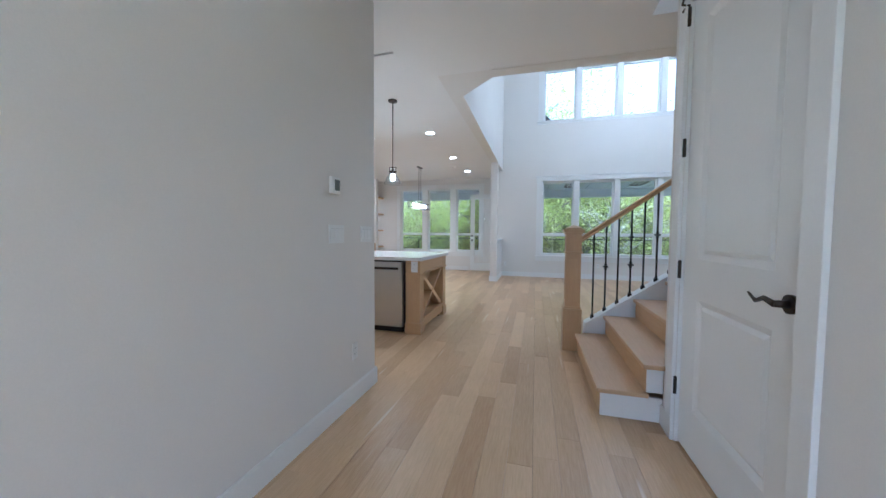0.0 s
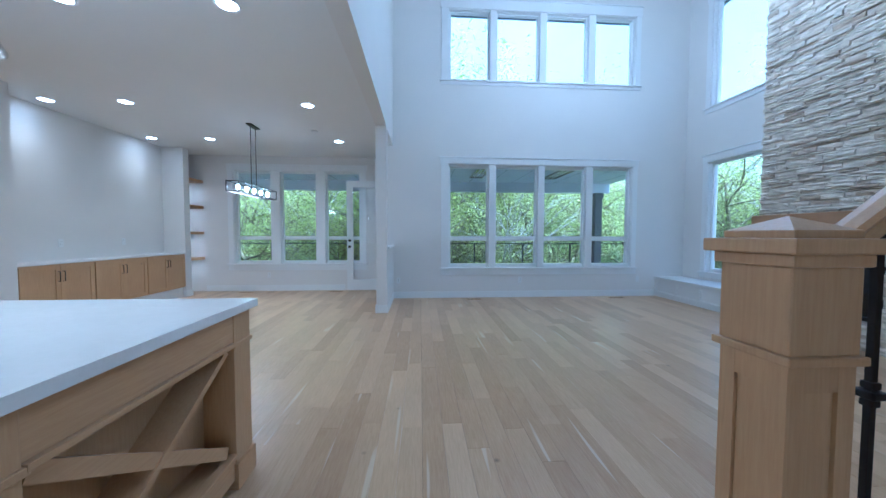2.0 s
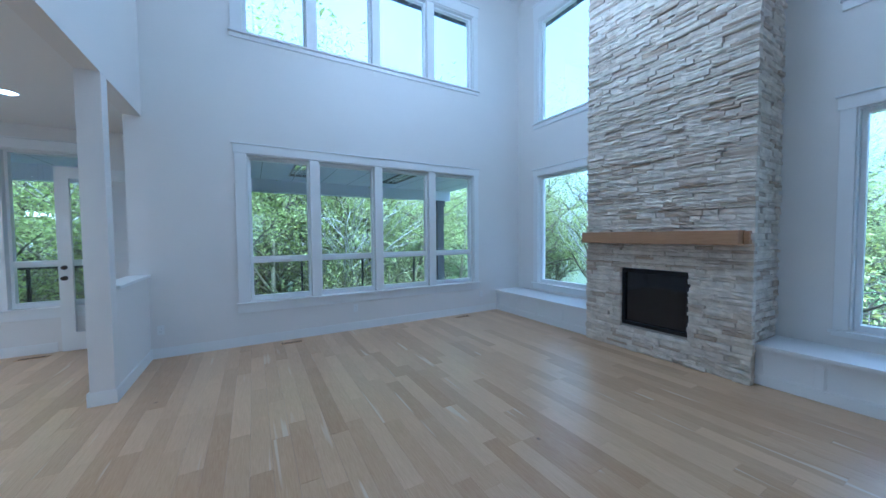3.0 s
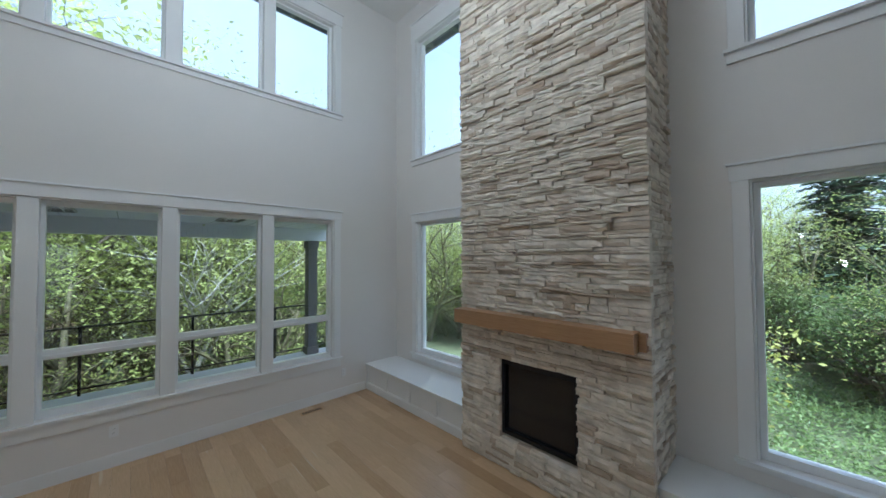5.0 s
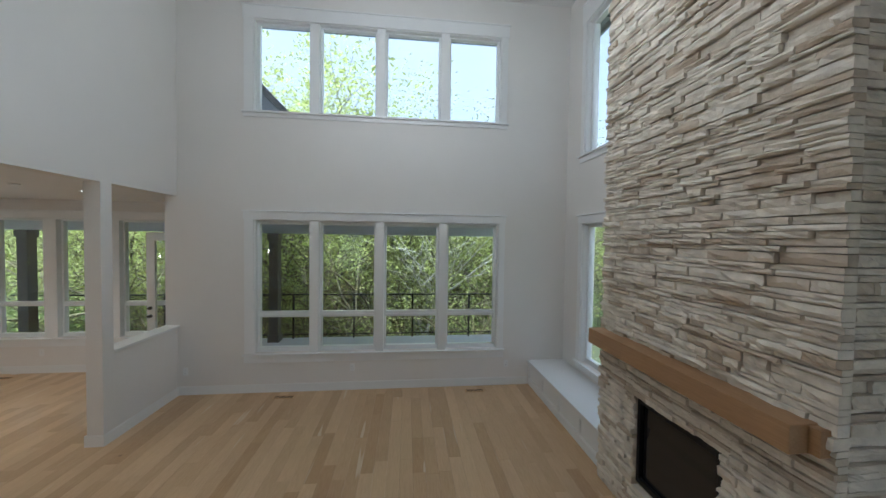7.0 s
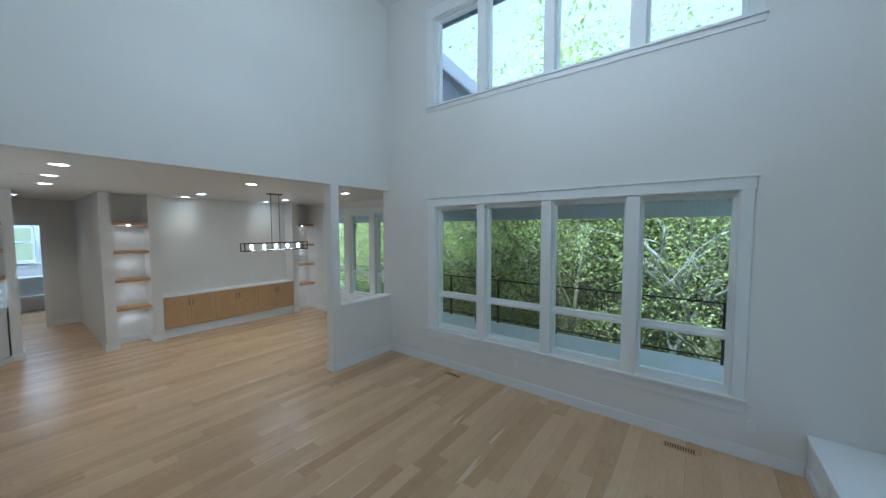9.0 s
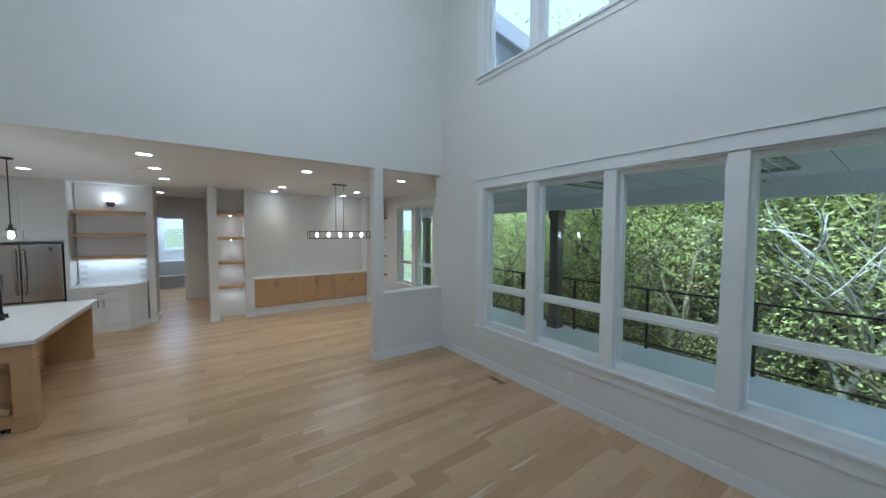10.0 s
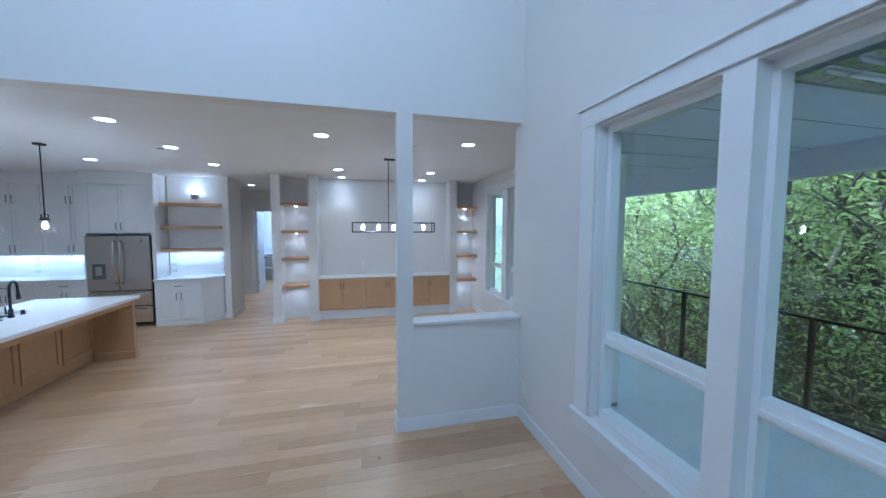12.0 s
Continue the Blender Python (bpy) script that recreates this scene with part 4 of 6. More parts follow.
# worktop with the sink cut out
top = thing("island_worktop", "white quartz worktop with an undermount sink", "worktop", at=(-2.65, 4.76, 0.87))
sk = (-3.10, -2.42, IY0 + 0.13, IY0 + 0.52)
bmw = bmesh.new()
for a, b, c, d in holed(IX0, IX1, IY0, IY1, [sk]):
    box(bmw, a, b, c, d, 0.8705, 0.91)
bmesh.ops.remove_doubles(bmw, verts=bmw.verts, dist=1e-4)
piece("slab", bmw, QUARTZ, top)
piece("sink", boxes((sk[0] - 0.004, sk[0], sk[2], sk[3], 0.70, 0.87), (sk[1], sk[1] + 0.004, sk[2], sk[3], 0.70, 0.87), (sk[0], sk[1], sk[2] - 0.004, sk[2], 0.70, 0.87),
                    (sk[0], sk[1], sk[3], sk[3] + 0.004, 0.70, 0.87), (sk[0], sk[1], sk[2], sk[3], 0.696, 0.70)), SCREEN, top, "dark grey sink bowl")
faucet = thing("kitchen_faucet", "matte black gooseneck pull-down faucet on the island", "faucet", at=(-2.77, IY0 + 0.60, 0.91))
fx, fy = -2.77, IY0 + 0.60
piece("base", lathe([(0.028, 0), (0.028, 0.012), (0.021, 0.02), (0.021, 0.09), (0.015, 0.10)], 20, (fx, fy, 0.91)), BLACK, faucet)
bmf = bmesh.new()
arc = [(fx, fy, 1.01 + 0.03 * i) for i in range(8)] + [(fx - 0.085 + 0.085 * math.cos(a), fy - 0.03 * (1 - math.cos(a)), 1.22 + 0.085 * math.sin(a)) for a in [math.pi * i / 12 for i in range(1, 13)]] + [(fx - 0.172, fy - 0.062, 1.19), (fx - 0.174, fy - 0.063, 1.17)]
tube(bmf, arc, 0.0125, 12)
piece("neck", bmf, BLACK, faucet)
bmf = bmesh.new()
tube(bmf, [(fx - 0.174, fy - 0.063, 1.175), (fx - 0.178, fy - 0.064, 1.14), (fx - 0.186, fy - 0.066, 1.085)], [0.014, 0.018, 0.021], 14)
piece("spray_head", bmf, BLACK, faucet)
bmf = bmesh.new()
tube(bmf, [(fx + 0.015, fy, 0.965), (fx + 0.055, fy, 0.97)], 0.012, 10)
tube(bmf, [(fx + 0.05, fy, 0.965), (fx + 0.058, fy, 1.05)], [0.009, 0.006], 8)
piece("lever", bmf, BLACK, faucet)
solid("soap_dispenser", lathe([(0.024, 0), (0.024, 0.008), (0.018, 0.01), (0.018, 0.05), (0.0, 0.05)], 16, (fx - 0.15, fy - 0.01, 0.911)), BLACK, "black air-gap cap beside the faucet", "fixture")
solid("sink_button", lathe([(0.026, 0), (0.026, 0.006), (0.0, 0.008)], 16, (fx + 0.13, fy, 0.911)), BLACK, "low black disposal button on the worktop", "fixture")

dish = thing("dishwasher", "stainless steel dishwasher in the oak island", "dishwasher", at=(-1.960, BF, 0))
piece("tub", boxes((-2.275, -1.645, BF + 0.01, BF + 0.54, 0.05, 0.86)), SHADOWGAP, dish)
bmd = bmesh.new()
for a, b, c, d in holed(-2.255, -1.668, 0.075, 0.845, [(-2.200, -1.720, 0.755, 0.80)]):
    box(bmd, a, b, BF - 0.038, BF + 0.009, c, d)
bmesh.ops.remove_doubles(bmd, verts=bmd.verts, dist=1e-4)
piece("door", bmd, STEEL, dish)
piece("handle_recess", boxes((-2.200, -1.720, BF - 0.012, BF + 0.0, 0.755, 0.80)), SHADOWGAP, dish)
piece("handle_lip", boxes((-2.200, -1.720, BF - 0.034, BF - 0.013, 0.786, 0.80)), STEEL_H, dish)
piece("kick_plate", boxes((-2.250, -1.670, BF + 0.02, BF + 0.03, 0.0, 0.05)), SHADOWGAP, dish)


# ---- pendants over the island ----
def pendant(x, y):
    p = thing("pendant_lamp", "seeded-glass cone pendant on a dark bronze rod, lit", "pendant lamp", "pendants over the island", at=(x, y, H1))
    zb = 1.85
    part("canopy", lathe([(0.062, 0.0), (0.062, -0.012), (0.055, -0.022), (0.012, -0.026), (0.0, -0.026)], 24), BRONZE, p)
    part("rod", tube(bmesh.new(), [(0, 0, -0.02), (0, 0, zb - H1 + 0.235)], 0.0065, 8), BRONZE, p)
    z = zb - H1
    cap = lathe([(0.0, 0.2), (0.016, 0.2), (0.021, 0.19), (0.021, 0.14), (0.0, 0.138)], 20, (0, 0, z))
    part("socket", cap, BRONZE, p)
    bail = boxes((-0.052, 0.052, -0.006, 0.006, z + 0.222, z + 0.230), (-0.052, -0.044, -0.006, 0.006, z + 0.168, z + 0.222), (0.044, 0.052, -0.006, 0.006, z + 0.168, z + 0.222), bevel=0.001)
    part("bail", bail, BRONZE, p)
    part("stem", tube(bmesh.new(), [(0, 0, z + 0.195), (0, 0, z + 0.24)], 0.009, 8), BRONZE, p)
    part("collar", lathe([(0.0445, 0.160), (0.054, 0.160), (0.054, 0.172), (0.0445, 0.172)], 28, (0, 0, z), closed=True), BRONZE, p)
    sh = part("shade", lathe([(0.040, 0.205), (0.043, 0.204), (0.0435, 0.16), (0.05, 0.15), (0.122, 0.006), (0.1235, 0.0), (0.119, 0.0), (0.047, 0.148), (0.0405, 0.16)], 40, (0, 0, z), closed=True), SEEDED, p, "clear seeded glass cone")
    sh.visible_shadow = False
    part("bulb", lathe([(0.0, 0.048), (0.018, 0.052), (0.029, 0.075), (0.027, 0.1), (0.014, 0.135), (0.013, 0.151), (0.0, 0.151)], 16, (0, 0, zb - H1)), BULB, p, "glowing clear bulb")
    return p


first = pendant(-2.03, 4.70)
for x in (-2.69, -3.35):
    copy_thing(first, pose(x, 4.70, H1))
for x in (-2.03, -2.69, -3.35):
    d = bpy.data.lights.new("pendant_light", "POINT")
    d.energy, d.color, d.shadow_soft_size = 1.6, (1.0, 0.86, 0.68), 0.03
    new("pendant_light", d).location = (x, 4.70, 1.88)


# ---- downlights ----
def downlight():
    p = thing("downlight", "round white recessed downlight, lit", "downlight", "ceiling downlights", at=(0, 0, H1))
    part("trim_ring", lathe([(0.092, 0.0), (0.092, -0.006), (0.075, -0.008), (0.07, -0.002), (0.07, 0.0)], 28, closed=True), PLASTIC, p)
    part("lens", lathe([(0.0, -0.003), (0.071, -0.003), (0.071, -0.0005), (0.0, -0.0005)], 28), DISC, p, "glowing lens")
    return p


# the last two are unseen, added to brighten the kitchen cabinets
spots = [(-1.99, 6.2), (-3.15, 6.2), (-4.4, 6.22), (-2.05, 8.15), (-4.36, 8.2), (-5.32, 8.2), (-2.05, 9.87), (-4.32, 9.87), (-5.32, 9.88), (-4.4, 4.55), (-7.3, 5.95), (-4.4, 2.5), (-2.6, 2.5)]
dl = downlight()
dl.location = (*spots[0], H1)
for s in spots[1:]:
    copy_thing(dl, pose(*s, H1))
for s in spots:
    d = bpy.data.lights.new("downlight_beam", "SPOT")
    d.energy, d.color, d.spot_size, d.spot_blend, d.shadow_soft_size = 3.8, (1.0, 0.77, 0.52), radians(110), 1.0, 0.06
    if s[0] < -7:
        d.energy = 14
    ob = new("downlight_beam", d)
    ob.matrix_world = look((s[0], s[1], H1 - 0.02), (s[0], s[1] + 0.0001, 0))

# ---- hall: closet door, switches, thermostat ----
door = thing("door_1", "white two-panel closet door with dark bronze lever, closed", "door", "", "structure", at=(0.640, 2.19, 0))
DY0, DY1, DX = 1.792, 2.69, 0.655
bmd = bmesh.new()
panels = [(1.95, 2.53, 0.26, 0.86), (1.95, 2.53, 1.07, 2.30)]
for a, b, c, d in holed(DY0, DY1, 0.012, 2.462, panels):
    box(bmd, DX, DX + 0.04, a, b, c, d)
bmesh.ops.remove_doubles(bmd, verts=bmd.verts, dist=1e-4)
piece("leaf", bmd, TRIM, door)
for a, b, c, d in panels:
    bmp = bmesh.new()
    # sunk moulding, then a raised field
    o = [(a, c), (b, c), (b, d), (a, d)]
    i1 = [(a + 0.03, c + 0.03), (b - 0.03, c + 0.03), (b - 0.03, d - 0.03), (a + 0.03, d - 0.03)]
    i2 = [(a + 0.05, c + 0.05), (b - 0.05, c + 0.05), (b - 0.05, d - 0.05), (a + 0.05, d - 0.05)]
    rings = [[bmp.verts.new((xx, y, z)) for y, z in q] for q, xx in ((o, DX), (i1, DX + 0.014), (i2, DX + 0.006))]
    for r0, r1 in zip(rings, rings[1:]):
        for q in range(4):
            bmp.faces.new((r0[q], r0[(q + 1) % 4], r1[(q + 1) % 4], r1[q]))
    bmp.faces.new(rings[-1])
    bmesh.ops.recalc_face_normals(bmp, faces=bmp.faces)
    piece("panel", bmp, TRIM, door)
piece("casing", boxes((0.615, 0.6345, 2.696, 2.785, 0, 2.56), bevel=0.003), TRIM, door)
piece("casing", boxes((0.615, 0.6345, 1.695, 1.784, 0, 2.56), bevel=0.003), TRIM, door)
piece("head_casing", boxes((0.613, 0.6345, 1.68, 2.8, 2.561, 2.68), bevel=0.003), TRIM, door)
piece("jamb", boxes((0.636, 0.778, 2.6905, 2.6945, 0, 2.47), (0.636, 0.778, 1.786, 1.79, 0, 2.47)), TRIM, door)
piece("door_back", boxes((0.720, 0.777, 1.791, 2.69, 0.0, 2.465)), TRIM, door)
for z in (0.33, 1.0, 1.68, 2.39):
    bmg = lathe([(0.009, -0.05), (0.009, 0.05), (0.0, 0.053)], 10, (0.632, 2.693, z))
    piece("hinge", bmg, BRONZE, door, "dark bronze hinge")
bmg = bmesh.new()
tube(bmg, [(0.632, 2.693, 2.45), (0.600, 2.71, 2.47), (0.580, 2.62, 2.46)], 0.006, 8)
tube(bmg, [(0.632, 2.693, 2.45), (0.620, 2.71, 2.45), (0.610, 2.73, 2.44)], 0.006, 8)
piece("door_stop", bmg, BRONZE, door)
bmg = bmesh.new()
ly, lz = 1.86, 0.97
tube(bmg, [(0.655, ly, lz), (0.642, ly, lz)], 0.032, 20)
tube(bmg, [(0.642, ly, lz), (0.600, ly, lz)], [0.014, 0.011], 12)
tube(bmg, [(0.602, ly - 0.004, lz), (0.598, ly + 0.04, lz + 0.012), (0.598, ly + 0.085, lz - 0.006), (0.596, ly + 0.125, lz + 0.018)], [0.011, 0.009, 0.007, 0.004], 10)
piece("door_handle", bmg, BRONZE, door, "curved dark bronze lever")


def wall_plate(name, label, category, u, z, w, h, face, axis, sign, gangs=1, kind="switch", group=""):
    """A cover plate with rockers or sockets on a wall."""
    t = thing(name, label, category, group, at=(face, u, z) if axis == 1 else (u, face, z))

    def bx(bm, a, b, c, d, d0, d1, bev):
        if axis == 0:
            return box(bm, a, b, face + sign * d0, face + sign * d1, c, d, bev)
        return box(bm, face + sign * d0, face + sign * d1, a, b, c, d, bev)
    piece("plate", bx(bmesh.new(), u - w / 2, u + w / 2, z - h / 2, z + h / 2, 0.0005, 0.006, 0.0015), PLASTIC, t)
    for i in range(gangs):
        c = u + (i - (gangs - 1) / 2) * 0.046
        if kind == "switch":
            piece("rocker", bx(bmesh.new(), c - 0.016, c + 0.016, z - 0.033, z + 0.033, 0.0055, 0.0095, 0.001), PLASTIC, t)
            piece("rocker_edge", bx(bmesh.new(), c - 0.016, c + 0.016, z + 0.0335, z + 0.036, 0.0055, 0.0075, 0), GROUT, t)
        else:
            for dz in (-0.02, 0.02):
                s = piece("socket", bx(bmesh.new(), c - 0.016, c + 0.016, z + dz - 0.014, z + dz + 0.014, 0.0055, 0.0075, 0.001), PLASTIC, t)
                bm = bmesh.new()
                for o in (-0.006, 0.006):
                    bx(bm, c + o - 0.001, c + o + 0.001, z + dz - 0.004, z + dz + 0.005, 0.0072, 0.0078, 0)
                q = new("slot", mesh_of("slot", bm, SHADOWGAP))
                q.parent = s
    return t


wall_plate("light_switch", "white three-gang rocker switch plate on the hall wall", "switch", 2.375, 1.185, 0.165, 0.115, -1.38, 1, 1, 3, group="hall switches")
wall_plate("light_switch", "white three-gang rocker switch plate near the wall's end", "switch", 2.76, 1.185, 0.165, 0.115, -1.38, 1, 1, 3, group="hall switches")
wall_plate("blank_plate", "white low wall plate above the hall baseboard", "outlet", 2.59, 0.36, 0.07, 0.115, -1.38, 1, 1, 1, "socket")
for x in (-0.99, 1.44, 3.91):
    wall_plate("wall_outlet", "white duplex outlet low on the window wall", "outlet", x, 0.35, 0.07, 0.115, YN, 0, -1, 1, "socket", "window wall outlets")
for y in (8.6, 9.6):
    wall_plate("wall_outlet", "white outlet above the low oak cabinets", "outlet", y, 1.12, 0.07, 0.115, XB, 1, 1, 1, "socket", "dining wall outlets")
wall_plate("wall_outlet", "white outlet under the dining window", "outlet", -3.9, 0.35, 0.07, 0.115, YD, 0, -1, 1, "socket")
th = thing("thermostat", "small white wall thermostat with a grey display", "thermostat", at=(-1.38, 2.285, 1.54))
piece("housing", boxes((-1.379, -1.355, 2.30, 2.39, 1.435, 1.54), bevel=0.006), PLASTIC, th)
piece("display", boxes((-1.3552, -1.3535, 2.325, 2.38, 1.455, 1.522)), SCREEN, th)


# ---- floor vents ----
def vent(x, y, along=0):
    t = thing("floor_vent", "slotted dark wood floor register beside the baseboard", "vent", "floor registers", at=(x, y, 0))
    w, h = (0.30, 0.10) if along == 0 else (0.10, 0.30)
    part("frame", boxes((-w / 2, w / 2, -h / 2, h / 2, 0.0005, 0.004)), OAK_X, t)
    for i in range(12):
        o = -0.12 + i * 0.022
        if along == 0:
            part("slot", boxes((o, o + 0.012, -0.036, 0.036, 0.004, 0.0048)), SHADOWGAP, t)
        else:
            part("slot", boxes((-0.036, 0.036, o, o + 0.012, 0.004, 0.0048)), SHADOWGAP, t)
    return t


for x, y in ((0.47, 9.93), (3.35, 9.93), (-2.4, 10.95), (-4.3, 10.95)):
    vent(x, y)

# ---- glazed deck door, standing open ----
dd = thing("door_2", "white glazed deck door standing open against the dining wall", "door", "", "structure", at=(-1.3, 11.07, 0))
bmd = bmesh.new()
for a, b, c, d in holed(-2.18, -1.30, 0.012, 2.43, [(-2.06, -1.42, 0.24, 2.30)]):
    box(bmd, a, b, 11.055, 11.095, c, d)
bmesh.ops.remove_doubles(bmd, verts=bmd.verts, dist=1e-4)
piece("leaf", bmd, TRIM, dd)
piece("glazing_bead", boxes((-2.06, -2.045, 11.05, 11.10, 0.24, 2.30), (-1.435, -1.42, 11.05, 11.10, 0.24, 2.30), (-2.045, -1.435, 11.05, 11.10, 0.24, 0.255), (-2.045, -1.435, 11.05, 11.10, 2.285, 2.30)), TRIM, dd)
pn = piece("pane", boxes((-2.045, -1.435, 11.072, 11.078, 0.255, 2.285)), GLASS, dd)
pn.visible_shadow = False
for z in (0.98, 1.12):
    piece("door_knob", tube(bmesh.new(), [(-2.12, 11.055, z), (-2.12, 11.045, z), (-2.12, 11.02, z), (-2.12, 11.0, z)], [0.03, 0.03, 0.012 if z < 1 else 0.024, 0.026 if z < 1 else 0.02], 16), BRONZE, dd, "dark bronze knob" if z < 1 else "dark bronze deadbolt")
piece("door_jamb", boxes((XW - 0.172, XW + 0.002, YD - 0.05, YD - 0.02, 0, 2.46), (XW - 0.172, XW + 0.002, YN + 0.215, YN + 0.24, 0, 2.46), (XW - 0.172, XW + 0.002, YN + 0.24, YD - 0.05, 2.44, 2.46)), TRIM, dd)
piece("threshold", boxes((XW - 0.17, XW, YN + 0.24, YD - 0.05, -0.005, 0.02)), BRONZE, dd)


# ---- dining built-ins ----
def shelf_bay(y0, y1):
    for i, z in enumerate((0.70, 1.25, 1.80, 2.35)):
        t = thing("floating_shelf", "thick honey-oak floating shelf in the recess", "shelf", "recess shelves", at=(XB + 0.17, (y0 + y1) / 2, z))
        piece("board", boxes((XB + 0.002, XC - 0.03, y0 + 0.002, y1 - 0.002, z, z + 0.055), bevel=0.003), OAK_Y, t)
        piece("puck_light", lathe([(0.026, -0.008), (0.026, 0.0)], 16, (XB + 0.2, (y0 + y1) / 2, z - 0.0005)), DISC, t, "small lit puck light")
        d = bpy.data.lights.new("puck_light", "SPOT")
        d.energy, d.color, d.spot_size, d.spot_blend, d.shadow_soft_size = 0.55, (1.0, 0.86, 0.7), radians(140), 0.6, 0.02
        new("puck_light", d).matrix_world = look((XB + 0.2, (y0 + y1) / 2, z - 0.012), (XB + 0.2, (y0 + y1) / 2 + 0.0001, 0))


shelf_bay(7.03, 7.55)
shelf_bay(10.66, YD)
for i in range(3):
    a = 7.722 + i * 0.9253
    b = a + 0.9253
    c = thing("low_cabinet", "low two-door honey-oak cabinet on a white kick board", "cabinet", "dining room cabinets", at=(-5.42, (a + b) / 2, 0.2))
    piece("body", boxes((XB + 0.002, XC - 0.022, a + 0.001, b - 0.001, 0.20, 0.858)), OAK_Z, c)
    piece("toe_kick", boxes((XC - 0.075, XC - 0.06, a + 0.001, b - 0.001, 0.0, 0.199)), TRIM, c, "white painted kick board")
    m = (a + b) / 2
    shaker(c, "door", a + 0.012, m - 0.002, 0.212, 0.846, XC - 0.022, 1, 1, OAK_Z, 0.055, "v", (m - 0.03, 0.70))
    shaker(c, "door", m + 0.002, b - 0.012, 0.212, 0.846, XC - 0.022, 1, 1, OAK_Z, 0.055, "v", (m + 0.03, 0.70))
solid("cabinet_top", boxes((XB + 0.002, XC - 0.002, 7.722, 10.498, 0.859, 0.88), bevel=0.002), PAINT, "pale painted top over the low oak cabinets", "worktop")

# linear chandelier
ch = thing("linear_chandelier", "dark bronze rectangular chandelier with five glass cylinders, lit", "chandelier", at=(-3.19, 9.06, H1))
cx, cy0, cy1, cz0, cz1, cw = -3.19, 8.44, 9.68, 1.86, 2.0, 0.085
piece("canopy", boxes((cx - 0.04, cx + 0.04, 8.92, 9.20, H1 - 0.022, H1 - 0.001), bevel=0.004), BRONZE, ch)
for y in (8.98, 9.14):
    piece("rod", tube(bmesh.new(), [(cx, y, H1 - 0.02), (cx, y, cz0 + 0.01)], 0.006, 8), BRONZE, ch)
bars = []
for s in (-1, 1):
    for z in (cz0, cz1):
        bars.append((cx + s * cw - 0.007, cx + s * cw + 0.007, cy0, cy1, z - 0.007, z + 0.007))
    for y in (cy0 + 0.007, cy1 - 0.007):
        bars.append((cx + s * cw - 0.0068, cx + s * cw + 0.0068, y - 0.007, y + 0.007, cz0 + 0.007, cz1 - 0.007))
for z in (cz0, cz1):
    for y in (cy0 + 0.007, cy1 - 0.007):
        bars.append((cx - cw + 0.007, cx + cw - 0.007, y - 0.0068, y + 0.0068, z - 0.0068, z + 0.0068))
bars.append((cx - 0.014, cx + 0.014, cy0 + 0.014, cy1 - 0.014, cz0 - 0.0066, cz0 + 0.0066))
piece("frame", boxes(*bars), BRONZE, ch)
for i in range(5):
    y = cy0 + 0.16 + i * 0.23
    piece("socket", lathe([(0.022, 0.006), (0.022, 0.025), (0.016, 0.03), (0.0, 0.03)], 16, (cx, y, cz0)), BRONZE, ch)
    g = piece("glass_cylinder", lathe([(0.042, 0.02), (0.042, 0.135), (0.039, 0.135), (0.039, 0.022)], 24, (cx, y, cz0), closed=True), SEEDED, ch, "clear seeded glass cylinder")
    g.visible_shadow = False
    piece("bulb", lathe([(0.012, 0.03), (0.016, 0.045), (0.027, 0.075), (0.02, 0.105), (0.0, 0.115)], 14, (cx, y, cz0)), BULB_SOFT, ch, "glowing bulb")
d = bpy.data.lights.new("chandelier_light", "AREA")
d.shape, d.size, d.size_y, d.energy, d.color = "RECTANGLE", 0.08, 1.0, 4, (1.0, 0.88, 0.72)
new("chandelier_light", d).matrix_world = look((cx, 9.06, cz0 + 0.02), (cx, 9.0601, 0))

# ring chandelier high in the great room
rc = thing("ring_chandelier", "large round dark metal chandelier with bulbs, lit", "chandelier", at=(2.15, 7.35, H2))
rx, ry, rz, rr = 2.15, 7.35, 4.72, 0.78
bmr = bmesh.new()
tube(bmr, [(rx + rr * math.cos(a), ry + rr * math.sin(a), rz) for a in [2 * math.pi * i / 48 for i in range(49)]], 0.022, 8)
piece("ring", bmr, BRONZE, rc)
for i in range(12):
    a = 2 * math.pi * i / 12
    px, py = rx + rr * math.cos(a), ry + rr * math.sin(a)
    piece("candle", lathe([(0.016, 0.02), (0.016, 0.08), (0.0, 0.08)], 10, (px, py, rz)), BRONZE, rc)
    piece("bulb", lathe([(0.008, 0.08), (0.026, 0.115), (0.02, 0.145), (0.0, 0.17)], 12, (px, py, rz)), BULB_SOFT, rc, "glowing candle bulb")
for i in range(4):
    a = 2 * math.pi * i / 4 + 0.3
    piece("chain", tube(bmesh.new(), [(rx + rr * math.cos(a), ry + rr * math.sin(a), rz), (rx, ry, 5.6)], 0.005, 6), BRONZE, rc)
piece("stem", tube(bmesh.new(), [(rx, ry, 5.58), (rx, ry, H2 - 0.01)], 0.012, 8), BRONZE, rc)
piece("canopy", lathe([(0.08, 0.0), (0.075, -0.03), (0.0, -0.035)], 20, (rx, ry, H2)), BRONZE, rc)

for i in range(4):
    a = 2 * math.pi * (i + 0.5) / 4
    d = bpy.data.lights.new("ring_light", "POINT")
    d.energy, d.color, d.shadow_soft_size = 6, (1.0, 0.95, 0.88), 0.12
    new("ring_light", d).location = (rx + rr * math.cos(a), ry + rr * math.sin(a), rz + 0.14)

# smoke detectors
for x, y in ((-3.28, 6.0), (-2.3, 9.25)):
    solid("smoke_detector", lathe([(0.05, 0.0), (0.05, -0.012), (0.035, -0.02), (0.0, -0.02)], 20, (x, y, H1 - 0.0005)), PLASTIC, "small white ceiling detector", "detector", "ceiling detectors")

